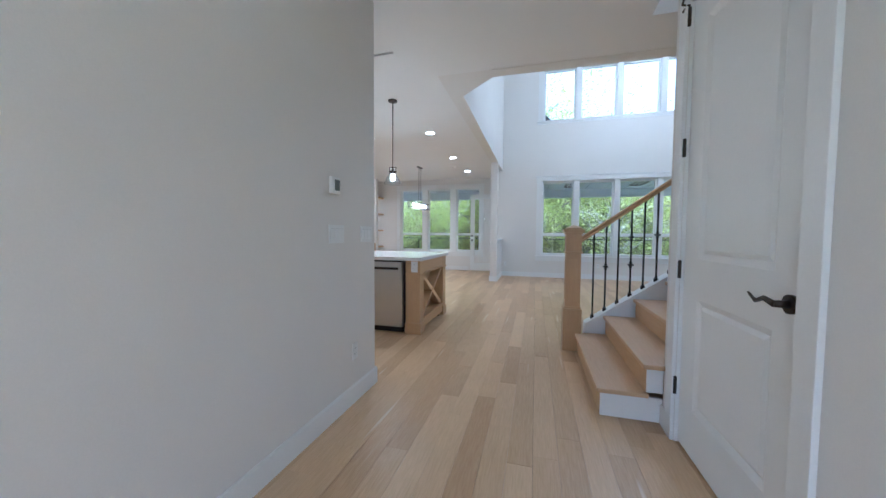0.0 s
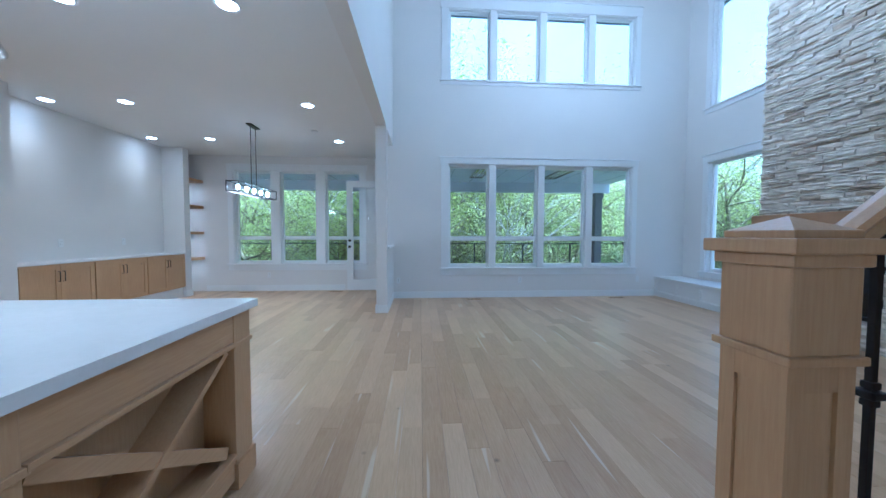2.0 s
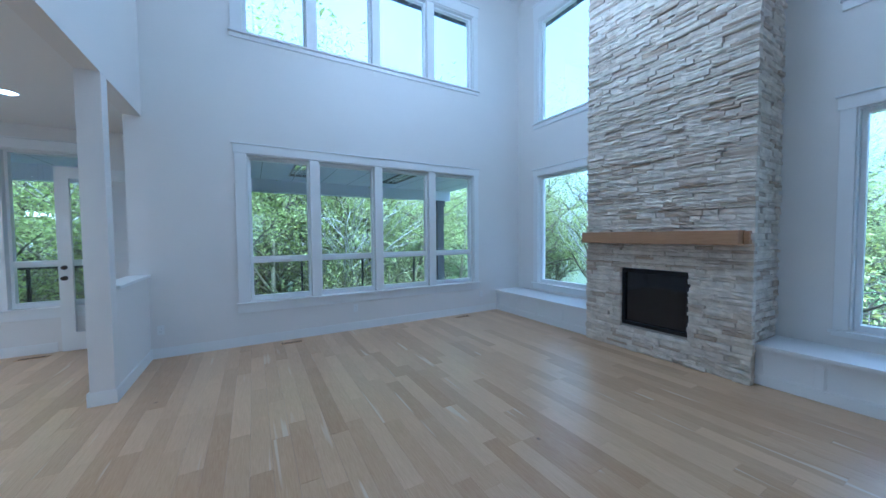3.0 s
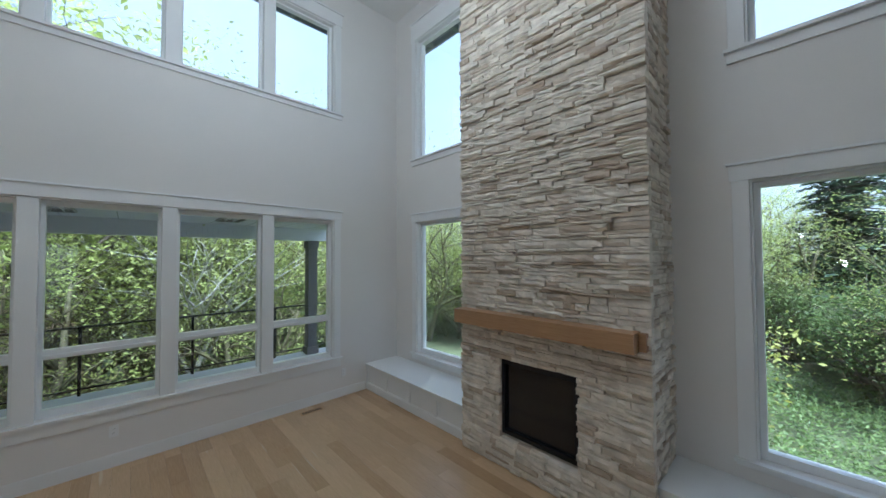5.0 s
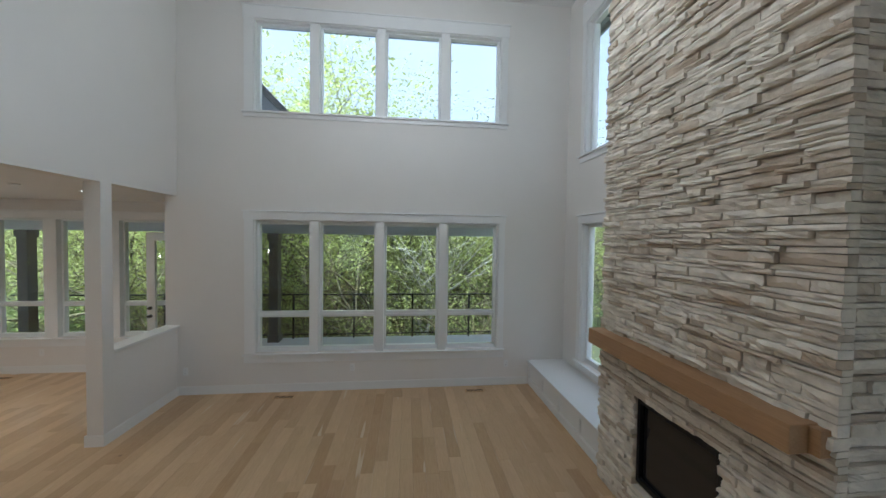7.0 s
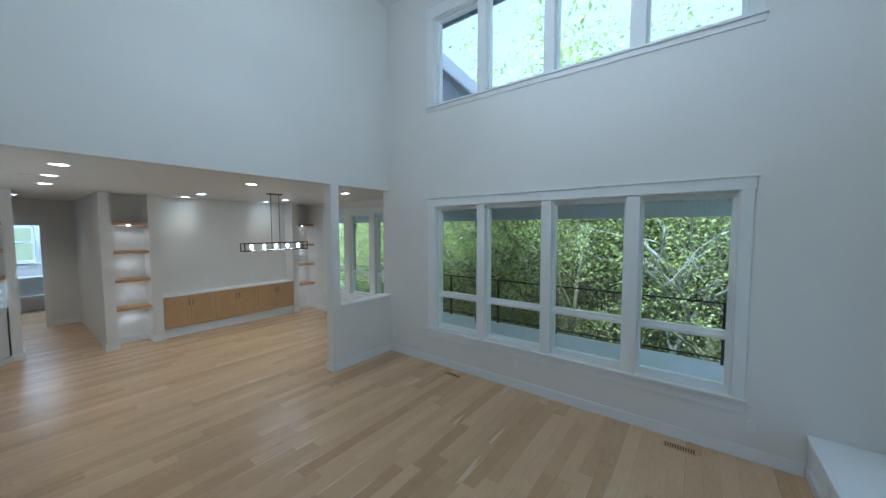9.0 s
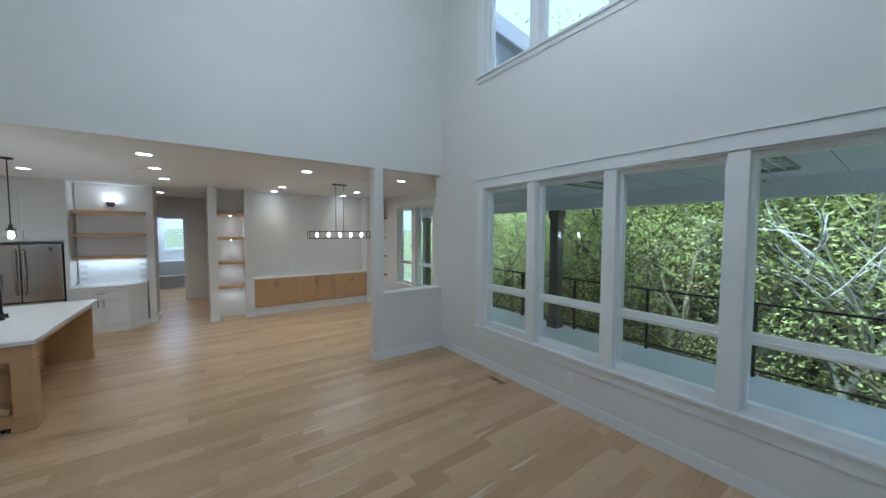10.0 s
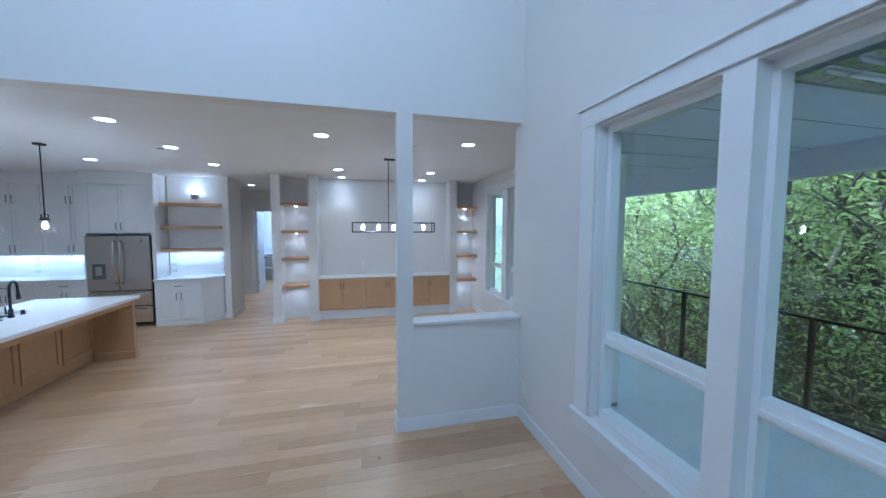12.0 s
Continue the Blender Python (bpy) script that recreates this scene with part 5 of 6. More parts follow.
# ---- kitchen wall ----
KX = -5.62
fr = thing("refrigerator", "stainless French-door refrigerator with water dispenser", "refrigerator", at=(KX - 0.3, 4.1, 0))
fy0, fy1 = 3.60, 4.62
fm = (fy0 + fy1) / 2
piece("cabinet", boxes((-6.45, KX - 0.055, fy0 + 0.004, fy1 - 0.004, 0.03, 1.74), bevel=0.004), SHADOWGAP, fr)
piece("door", boxes((KX - 0.05, KX, fy0 + 0.004, fm - 0.004, 0.70, 1.745), bevel=0.012), STEEL_F, fr)
piece("door", boxes((KX - 0.05, KX, fm + 0.004, fy1 - 0.004, 0.70, 1.745), bevel=0.012), STEEL_F, fr)
piece("drawer", boxes((KX - 0.05, KX, fy0 + 0.004, fy1 - 0.004, 0.40, 0.685), bevel=0.012), STEEL_F, fr)
piece("drawer", boxes((KX - 0.05, KX, fy0 + 0.004, fy1 - 0.004, 0.07, 0.385), bevel=0.012), STEEL_F, fr)
for s in (-1, 1):
    y = fm + s * 0.045
    piece("handle", tube(bmesh.new(), [(KX, y, 0.84), (KX + 0.045, y + s * 0.006, 0.88), (KX + 0.06, y + s * 0.012, 1.25), (KX + 0.045, y + s * 0.006, 1.62), (KX, y, 1.66)], 0.013, 10), STEEL_F, fr)
for z in (0.645, 0.34):
    piece("handle", tube(bmesh.new(), [(KX, fy0 + 0.12, z), (KX + 0.05, fy0 + 0.15, z), (KX + 0.055, fm, z), (KX + 0.05, fy1 - 0.15, z), (KX, fy1 - 0.12, z)], 0.012, 10), STEEL_F, fr)
piece("dispenser", boxes((KX + 0.0005, KX + 0.006, fy0 + 0.10, fy0 + 0.30, 0.93, 1.22), bevel=0.002), SCREEN, fr, "dark water dispenser")
piece("dispenser_tray", boxes((KX + 0.006, KX + 0.012, fy0 + 0.15, fy0 + 0.25, 1.0, 1.17), bevel=0.002), STEEL_F, fr)
piece("badge", boxes((KX + 0.0005, KX + 0.002, fy1 - 0.16, fy1 - 0.12, 1.62, 1.69)), SCREEN, fr)


def upper(name, label, y0, y1, z0, z1, xf, xb, doors, group, low_pull=True):
    c = thing(name, label, "cabinet", group, at=((xf + xb) / 2, (y0 + y1) / 2, z0))
    piece("body", boxes((xb, xf - 0.021, y0 + 0.001, y1 - 0.001, z0, z1)), CABW, c)
    w = (y1 - y0) / doors
    for i in range(doors):
        a, b = y0 + i * w + 0.004, y0 + (i + 1) * w - 0.004
        near_mid = b - 0.035 if i % 2 == 0 else a + 0.035
        shaker(c, "door", a, b, z0 + 0.005, z1 - 0.005, xf - 0.021, 1, 1, CABW, 0.06, "v", (near_mid, z0 + 0.13 if low_pull else z1 - 0.13))
    return c


upper("fridge_cabinet", "white cabinet above the refrigerator with bar pulls", 3.58, 4.64, 1.80, 2.72, -5.70, -6.495, 2, "")
solid("tall_gable", boxes((-6.495, -5.66, 4.642, 4.70, 0, 2.72)), CABW, "white tall panel beside the refrigerator", "cabinet side")
solid("tall_gable", boxes((-6.495, -5.72, 3.52, 3.578, 0, 2.72)), CABW, "white tall panel on the kitchen side of the refrigerator", "cabinet side")
for i, (a, b) in enumerate(((2.62, 3.515), (1.72, 2.615), (0.82, 1.715))):
    upper("wall_cabinet", "white shaker wall cabinet with bar pulls", a, b, 1.36, 2.30, -6.14, -6.495, 2, "kitchen wall cabinets")
    upper("top_cabinet", "short white cabinet stacked under the ceiling", a, b, 2.305, 2.72, -6.14, -6.495, 2, "kitchen top cabinets")
    c = thing("base_cabinet", "white shaker base cabinet with drawer", "cabinet", "kitchen base cabinets", at=(-6.2, (a + b) / 2, 0))
    piece("body", boxes((-6.495, -5.92, a + 0.001, b - 0.001, 0.10, 0.868)), CABW, c)
    piece("toe_kick", boxes((-6.495, -5.98, a + 0.001, b - 0.001, 0.0, 0.099)), CABW, c)
    m = (a + b) / 2
    shaker(c, "drawer_front", a + 0.005, b - 0.005, 0.70, 0.86, -5.92, 1, 1, CABW, 0.06, "h", (m, 0.78))
    shaker(c, "door", a + 0.005, m - 0.003, 0.115, 0.69, -5.92, 1, 1, CABW, 0.06, "v", (m - 0.035, 0.58))
    shaker(c, "door", m + 0.003, b - 0.005, 0.115, 0.69, -5.92, 1, 1, CABW, 0.06, "v", (m + 0.035, 0.58))
    piece("light_strip", boxes((-6.40, -6.36, a + 0.05, b - 0.05, 1.352, 1.359)), STRIP, bpy.data.objects["wall_cabinet" + (f".{i:03d}" if i else "")], "lit under-cabinet strip")
    d = bpy.data.lights.new("strip_light", "AREA")
    d.shape, d.size, d.size_y, d.energy, d.color = "RECTANGLE", 0.04, b - a - 0.1, 0.09, (0.95, 0.97, 1.0)
    new("strip_light", d).matrix_world = look((-6.38, m, 1.348), (-6.3801, m, 0))
solid("kitchen_worktop", boxes((-6.498, -5.87, 0.82, 3.518, 0.8705, 0.91), bevel=0.004), QUARTZ, "white quartz worktop along the kitchen wall", "worktop")
solid("crown_soffit", boxes((-6.498, -5.68, 3.52, 4.70, 2.722, H1 - 0.002), (-6.498, -6.12, 0.82, 3.518, 2.722, H1 - 0.002)), TRIM, "white boxed soffit over the kitchen cabinets", "soffit", "", "structure")


# tiled backsplash: running bond
def tiles(name, x, y0, y1, z0, z1, label):
    t = thing(name, label, "backsplash", at=(x, (y0 + y1) / 2, z0))
    piece("grout", boxes((x - 0.0015, x + 0.002, y0, y1, z0, z1)), GROUT, t)
    tw, hh = 0.20, 0.065
    me = mesh_of("tile", box(bmesh.new(), 0, 0.006, 0, tw - 0.003, 0, hh - 0.003, 0.0012), TILE)
    z, r = z0 + 0.001, 0
    while z + hh < z1 + 0.01:
        y = y0 + (0 if r % 2 == 0 else tw / 2)
        while y + tw <= y1 + 0.001:
            o = new("tile", me)
            o.matrix_basis = pose(x + 0.002, y, z)
            under(o, t)
            y += tw
        z += hh
        r += 1
    return t


tiles("backsplash_nook", -6.1, 4.75, 5.78, 0.912, 1.40, "white running-bond tile splashback in the nook")
tiles("backsplash_kitchen", -6.498, 2.2, 3.5, 0.912, 1.355, "white running-bond tile splashback under wall cabinets")
# nook cabinet with angled flank
nk = thing("nook_cabinet", "white shaker cabinet with drawer in the coffee nook", "cabinet", at=(-5.8, 5.25, 0))
NXF = -5.50
bmn = bmesh.new()
prism(bmn, [(-6.098, 4.72), (NXF - 0.021, 4.72), (NXF - 0.021, 5.52), (-5.86, 5.775), (-6.098, 5.775)], 2, 0.10, 0.868)
piece("body", bmn, CABW, nk)
bmn = bmesh.new()
prism(bmn, [(-6.098, 4.72), (NXF - 0.01, 4.72), (NXF - 0.01, 5.525), (-5.85, 5.79), (-6.098, 5.79)], 2, 0.0, 0.099)
piece("plinth", bmn, CABW, nk)
shaker(nk, "drawer_front", 4.76, 5.50, 0.69, 0.855, NXF - 0.021, 1, 1, CABW, 0.06, "h", (5.13, 0.775))
shaker(nk, "door", 4.76, 5.127, 0.125, 0.68, NXF - 0.021, 1, 1, CABW, 0.06, "v", (5.09, 0.57))
shaker(nk, "door", 5.133, 5.50, 0.125, 0.68, NXF - 0.021, 1, 1, CABW, 0.06, "v", (5.17, 0.57))
bmn = bmesh.new()
prism(bmn, [(-6.098, 4.71), (NXF + 0.015, 4.71), (NXF + 0.015, 5.53), (-5.835, 5.785), (-6.098, 5.785)], 2, 0.8705, 0.91)
solid("nook_worktop", bmn, QUARTZ, "white quartz top with an angled end", "worktop")
for z in (1.42, 1.88, 2.34):
    t = thing("floating_shelf", "thick honey-oak floating shelf in the kitchen nook", "shelf", "nook shelves", at=(-5.97, 5.24, z))
    bmn = bmesh.new()
    prism(bmn, [(-6.088, 4.715), (-5.80, 4.715), (-5.80, 5.60), (-5.86, 5.79), (-6.088, 5.79)], 2, z, z + 0.06)
    piece("board", bmn, OAK_Y, t)
t = bpy.data.objects["floating_shelf"]
d = bpy.data.lights.new("strip_light", "AREA")
d.shape, d.size, d.size_y, d.energy, d.color = "RECTANGLE", 0.04, 0.9, 0.08, (0.95, 0.97, 1.0)
new("strip_light", d).matrix_world = look((-5.98, 5.24, 1.41), (-5.9801, 5.24, 0))
solid("shelf_light", boxes((-6.0, -5.96, 4.8, 5.68, 1.413, 1.4195)), STRIP, "lit strip under the lowest oak shelf", "strip light")
sc = thing("wall_sconce", "small nickel wall sconce above the shelves, lit", "sconce", at=(-6.1, 5.25, 2.58))
piece("backplate", tube(bmesh.new(), [(-6.099, 5.25, 2.56), (-6.075, 5.25, 2.56)], 0.055, 20), NICKEL, sc)
piece("arm", tube(bmesh.new(), [(-6.075, 5.25, 2.56), (-6.02, 5.25, 2.56)], 0.014, 10), NICKEL, sc)
piece("shade", lathe([(0.05, -0.06), (0.065, 0.0), (0.06, 0.04), (0.03, 0.05), (0.0, 0.05)], 20, (-6.0, 5.25, 2.55)), NICKEL, sc)
piece("bulb", lathe([(0.0, 0.052), (0.028, 0.055), (0.036, 0.085), (0.0, 0.115)], 14, (-6.0, 5.25, 2.55)), BULB_SOFT, sc, "glowing bulb")
d = bpy.data.lights.new("sconce_light", "POINT")
d.energy, d.color, d.shadow_soft_size = 0.25, (1.0, 0.93, 0.84), 0.05
new("sconce_light", d).location = (-5.97, 5.25, 2.70)

# ---- corridor and pantry ----
cas = thing("door_3", "white pantry door standing open into the pantry", "door", "", "structure", at=(-8.6, 5.97, 0))
piece("casing", boxes((-8.6, -8.58, 5.53, 5.619, 0, 2.45), (-8.6, -8.58, 6.321, 6.41, 0, 2.45), (-8.6, -8.577, 5.51, 6.43, 2.451, 2.56)), TRIM, cas)
piece("leaf", boxes((-9.42, -8.70, 5.63, 5.67, 0.01, 2.35)), TRIM, cas)
for z in (0.3, 1.2, 2.1):
    piece("hinge", boxes((-8.74, -8.70, 5.668, 5.674, z - 0.05, z + 0.05)), BRONZE, cas)
piece("door_knob", tube(bmesh.new(), [(-9.35, 5.67, 0.97), (-9.35, 5.69, 0.97), (-9.35, 5.72, 0.97)], [0.02, 0.014, 0.028], 14), BRONZE, cas)
for side, (y0, y1) in enumerate(((7.15, 7.448), (4.752, 5.05))):
    t = thing("pantry_shelving", "white painted pantry shelving with uprights", "shelving", "pantry shelves", at=(-10.0, (y0 + y1) / 2, 0))
    for z in (0.45, 0.95, 1.30, 1.65, 2.0, 2.35):
        piece("shelf", boxes((-11.24, -8.90, y0, y1, z, z + 0.025)), TRIM, t)
    for x in (-11.2, -10.4, -9.6, -8.92):
        piece("upright", boxes((x, x + 0.02, y0, y1, 0, 0.449), (x, x + 0.02, y0 + 0.002, y1, 0.476, 2.6)), TRIM, t)
t = thing("pantry_shelving", "low white pantry shelf across the end wall", "shelving", "pantry shelves", at=(-11.1, 6.0, 0))
for z in (0.45, 0.95):
    piece("shelf", boxes((-11.245, -10.85, 5.06, 7.14, z, z + 0.025)), TRIM, t)
window("window_8", 1, -11.25, (5.65, 6.35, 1.35, 2.45), [(5.69, 6.31)], (1.40, 2.40), (1.88, 1.92), (5.56, 6.44), depth=0.12, sign=-1, label="small white pantry window")
# unseen lamp and glowing disc, added to brighten the pantry
d = bpy.data.lights.new("pantry_light", "AREA")
d.shape, d.size, d.size_y, d.energy, d.color = "RECTANGLE", 0.5, 0.5, 6, (0.93, 0.96, 1.0)
new("pantry_light", d).matrix_world = look((-10.2, 6.1, H1 - 0.03), (-10.2, 6.1001, 0))
solid("pantry_ceiling_light", lathe([(0.2, 0.0), (0.2, -0.02), (0.15, -0.025), (0.0, -0.025)], 24, (-10.2, 6.1, H1 - 0.0005)), DISC, "round glowing disc on the pantry ceiling, unseen, added as fill light", "ceiling light")

# ---- covered deck ----
DE = 13.2
solid("deck", boxes((-6.5, 5.2, YN + 0.2, DE, -0.30, -0.06)), DECK, "grey coated deck floor outside the windows", "deck", "", "structure")
rl = thing("deck_railing", "slim black metal deck railing with open panels", "railing", at=(0, DE - 0.08, -0.06))
piece("top_rail", boxes((-6.4, 5.1, DE - 0.11, DE - 0.06, 0.99, 1.02)), BLACK, rl)
piece("bottom_rail", boxes((-6.4, 5.1, DE - 0.10, DE - 0.07, 0.03, 0.055)), BLACK, rl)
piece("top_rail", boxes((5.05, 5.1, YN + 0.25, DE - 0.11, 0.99, 1.02)), BLACK, rl)
piece("bottom_rail", boxes((5.06, 5.09, YN + 0.25, DE - 0.11, 0.03, 0.055)), BLACK, rl)
x = -6.1
while x < 5.1:
    piece("post", boxes((x - 0.02, x + 0.02, DE - 0.105, DE - 0.065, -0.06, 0.99)), BLACK, rl)
    x += 1.42
for x in (-5.9, -0.78, 4.55):
    p = thing("deck_post", "dark square deck post with base and cap blocks", "post", "deck posts", at=(x, DE - 0.25, -0.06))
    part("shaft", boxes((-0.1, 0.1, -0.1, 0.1, 0.0, 2.52), bevel=0.004), POST, p)
    part("base_block", boxes((-0.125, 0.125, -0.125, 0.125, 0.0, 0.16), bevel=0.004), POST, p)
    part("cap_block", boxes((-0.125, 0.125, -0.125, 0.125, 2.36, 2.515), bevel=0.004), POST, p)
porch = thing("porch_roof", "pale blue-grey porch ceiling with a beam along its edge", "roof", "", "structure", at=(0, 12, 2.7))
piece("ceiling_board", boxes((XW + 0.001, 4.85, YN + 0.201, DE + 0.3, 2.72, 2.78), (-6.6, XW, YD + 0.201, DE + 0.3, 2.72, 2.78)), SOFFIT, porch)
piece("beam", boxes((-6.6, 4.85, DE - 0.36, DE - 0.14, 2.462, 2.719)), SOFFIT, porch)
piece("fascia", boxes((-6.6, 4.85, DE + 0.301, DE + 0.34, 2.66, 2.90)), SIDING, porch)
bmq = bmesh.new()
prism(bmq, [(YN + 0.21, 3.5), (DE + 0.34, 2.905), (DE + 0.34, 2.86), (YN + 0.21, 2.80)], 0, XW + 0.001, 4.85)
prism(bmq, [(YD + 0.21, 3.3), (DE + 0.34, 2.905), (DE + 0.34, 2.86), (YD + 0.21, 2.80)], 0, -6.6, XW)
piece("roof_deck", bmq, ROOFING, porch)
for x in np.arange(-6.4, 4.8, 0.6):
    piece("board_joint", boxes((x, x + 0.008, (YN if x > XW else YD) + 0.21, DE + 0.29, 2.7175, 2.7195)), SIDING, porch)
for x in (0.85, 2.75):
    h = thing("patio_heater", "flush infrared heater with polished reflector in the porch ceiling", "heater", "porch heaters", at=(x, 11.35, 2.71))
    part("frame", boxes((-0.17, -0.15, -0.7, 0.7, -0.02, 0.008), (0.15, 0.17, -0.7, 0.7, -0.02, 0.008), (-0.15, 0.15, -0.7, -0.68, -0.02, 0.008), (-0.15, 0.15, 0.68, 0.7, -0.02, 0.008)), NICKEL, h)
    part("reflector", boxes((-0.15, 0.15, -0.68, 0.68, 0.001, 0.008)), POLISHED, h)
    for o in (-0.06, 0.06):
        part("element", tube(bmesh.new(), [(o, -0.6, -0.01), (o, 0.6, -0.01)], 0.009, 8), PLASTIC, h)
    for o in (-0.45, 0.0, 0.45):
        part("guard_bar", boxes((-0.15, 0.15, o - 0.004, o + 0.004, -0.019, -0.013)), NICKEL, h)
# wing with gable beside the deck, and the main eaves
gab = thing("gable_wing", "grey-sided gable of the house beside the high windows", "house wing", "", "structure", at=(-3, 12, 3))
bmq = bmesh.new()
prism(bmq, [(-7.0, 3.0), (0.4, 3.0), (0.4, 4.2), (-3.25, 7.9), (-7.0, 4.2)], 1, 11.2, 12.9)
piece("wall", bmq, SIDING, gab)
for s in (1, -1):
    bmq = bmesh.new()
    ex = -3.25 + s * 4.1
    prism(bmq, [(-3.25, 7.92), (ex, 7.92 - 4.16), (ex, 7.92 - 4.02), (-3.25, 8.08)] if s > 0 else [(-3.25, 7.92), (-3.25, 8.08), (ex, 7.92 - 4.02), (ex, 7.92 - 4.16)], 1, 11.0, 13.3)
    piece("roof", bmq, ROOFING, gab)
eave = thing("eaves", "grey eaves with rafter tails above the high windows", "eaves", "", "structure", at=(2, 10.7, 5.8))
piece("soffit", boxes((-1.3, 5.42, YN + 0.201, YN + 0.55, 5.88, 5.94), (XE + 0.201, 5.42, 2.0, YN + 0.2, 5.88, 5.94)), SIDING, eave)
piece("fascia", boxes((-1.3, 5.46, YN + 0.551, YN + 0.59, 5.80, 6.06), (5.421, 5.46, 2.0, YN + 0.55, 5.80, 6.06)), SIDING, eave)
for x in np.arange(-1.0, 5.0, 0.61):
    piece("rafter_tail", boxes((x, x + 0.07, YN + 0.202, YN + 0.54, 5.80, 5.879)), SIDING, eave)
for y in np.arange(2.4, 10.0, 0.61):
    piece("rafter_tail", boxes((XE + 0.202, 5.41, y, y + 0.07, 5.80, 5.879)), SIDING, eave)

# ---- ground and woods ----
bmg = bmesh.new()
G = 64
rad = [0.0] + [3.0 * 1.13 ** k for k in range(48)]
rings = []
for r in rad:
    ring = []
    for k in range(G):
        a = 2 * math.pi * k / G
        px, py = 1 + r * math.cos(a), 8 + r * math.sin(a)
        h = -3.4 + 0.5 * noise.noise((px * 0.07, py * 0.07, 0)) + (0.9 if px > 6 and r < 60 else 0)
        if r > 70:
            h += min((r - 70) * 0.05, 9) * (1 if px > 0 else 0.7)
        ring.append(bmg.verts.new((px, py, h)))
        if r == 0.0:
            break
    rings.append(ring)
for k in range(G):
    bmg.faces.new((rings[0][0], rings[1][k], rings[1][(k + 1) % G]))
for a, b in zip(rings[1:], rings[2:]):
    for k in range(G):
        f = bmg.faces.new((a[k], b[k], b[(k + 1) % G], a[(k + 1) % G]))
        f.smooth = True
solid("ground", bmg, SOIL, "mossy green forest floor sloping away below the house", "ground", "", "structure")


def leaf(bm_v, bm_f, c, n, size, r):
    """One pointed leaf, folded along its rib."""
    n = n.normalized()
    u = n.orthogonal().normalized()
    a = r.uniform(0, 6.28)
    w = n.cross(u)
    d = u * math.cos(a) + w * math.sin(a)
    s = n.cross(d)
    b = len(bm_v)
    bm_v.extend([c - d * size, c + s * size * 0.45 + n * size * 0.12, c + d * size, c - s * size * 0.45 + n * size * 0.12])
    bm_f.append((b, b + 1, b + 2))
    bm_f.append((b, b + 2, b + 3))


def cloud_mesh(name, v, f, mat):
    me = bpy.data.meshes.new(name)
    me.from_pydata([tuple(p) for p in v], [], f)
    me.materials.append(mat)
    return me


def broadleaf(name, label, seed, height, spread, leaves, size, leaf_mat, bark, forks=5, droop=0.15, start=0.2):
    """A tree grown from a forking trunk; leaves gather in clumps along the outer twigs."""
    r = random.Random(seed)
    t = thing(name, label, "tree", "woodland trees")
    bm = bmesh.new()
    twigs = []

    def grow(p, d, length, rad0, level):
        pts, rads = [p], [rad0]
        n = 6
        for i in range(n):
            d = (d + Vector((r.uniform(-1, 1), r.uniform(-1, 1), r.uniform(-0.5, 0.8))) * (0.18 + 0.08 * level) - Vector((0, 0, droop * 0.25 * level))).normalized()
            p = p + d * (length / n)
            pts.append(p)
            rads.append(rad0 * (1 - 0.75 * (i + 1) / n))
            if level >= 1 and i >= 2:
                twigs.append((p, level))
            if level < 3 and i >= (1 if level else int(n * start)):
                for _ in range(1 if level else 2):
                    if r.random() < (0.95 if level < 2 else 0.6):
                        side = Vector((r.uniform(-1, 1), r.uniform(-1, 1), r.uniform(-0.1, 0.6))).normalized()
                        grow(p, (d * 0.5 + side * spread).normalized(), length * r.uniform(0.42, 0.62), rads[-1] * 0.72, level + 1)
        tube(bm, pts, rads, 7 if level == 0 else 5 if level == 1 else 3)
    for k in range(forks):
        a = 2 * math.pi * k / forks + r.uniform(-0.4, 0.4)
        lean = r.uniform(0.1, 0.5) if forks > 1 else 0.06
        grow(Vector((0.15 * math.cos(a), 0.15 * math.sin(a), 0)), Vector((lean * math.cos(a), lean * math.sin(a), 1)), height * r.uniform(0.7, 0.95), (0.13 if forks > 2 else 0.03) + height * 0.009, 0)
    part("trunk", bm, bark, t)
    v, f = [], []
    for _ in range(leaves):
        p, lv = twigs[r.randrange(len(twigs))]
        c = p + Vector((r.gauss(0, 0.33), r.gauss(0, 0.33), r.gauss(0, 0.26)))
        leaf(v, f, c, Vector((r.gauss(0, 0.7), r.gauss(0, 0.7), 1)), size * r.uniform(0.6, 1.3), r)
    if f:
        ob = new("crown", cloud_mesh("crown", v, f, leaf_mat))
        ob.parent = t
    return t


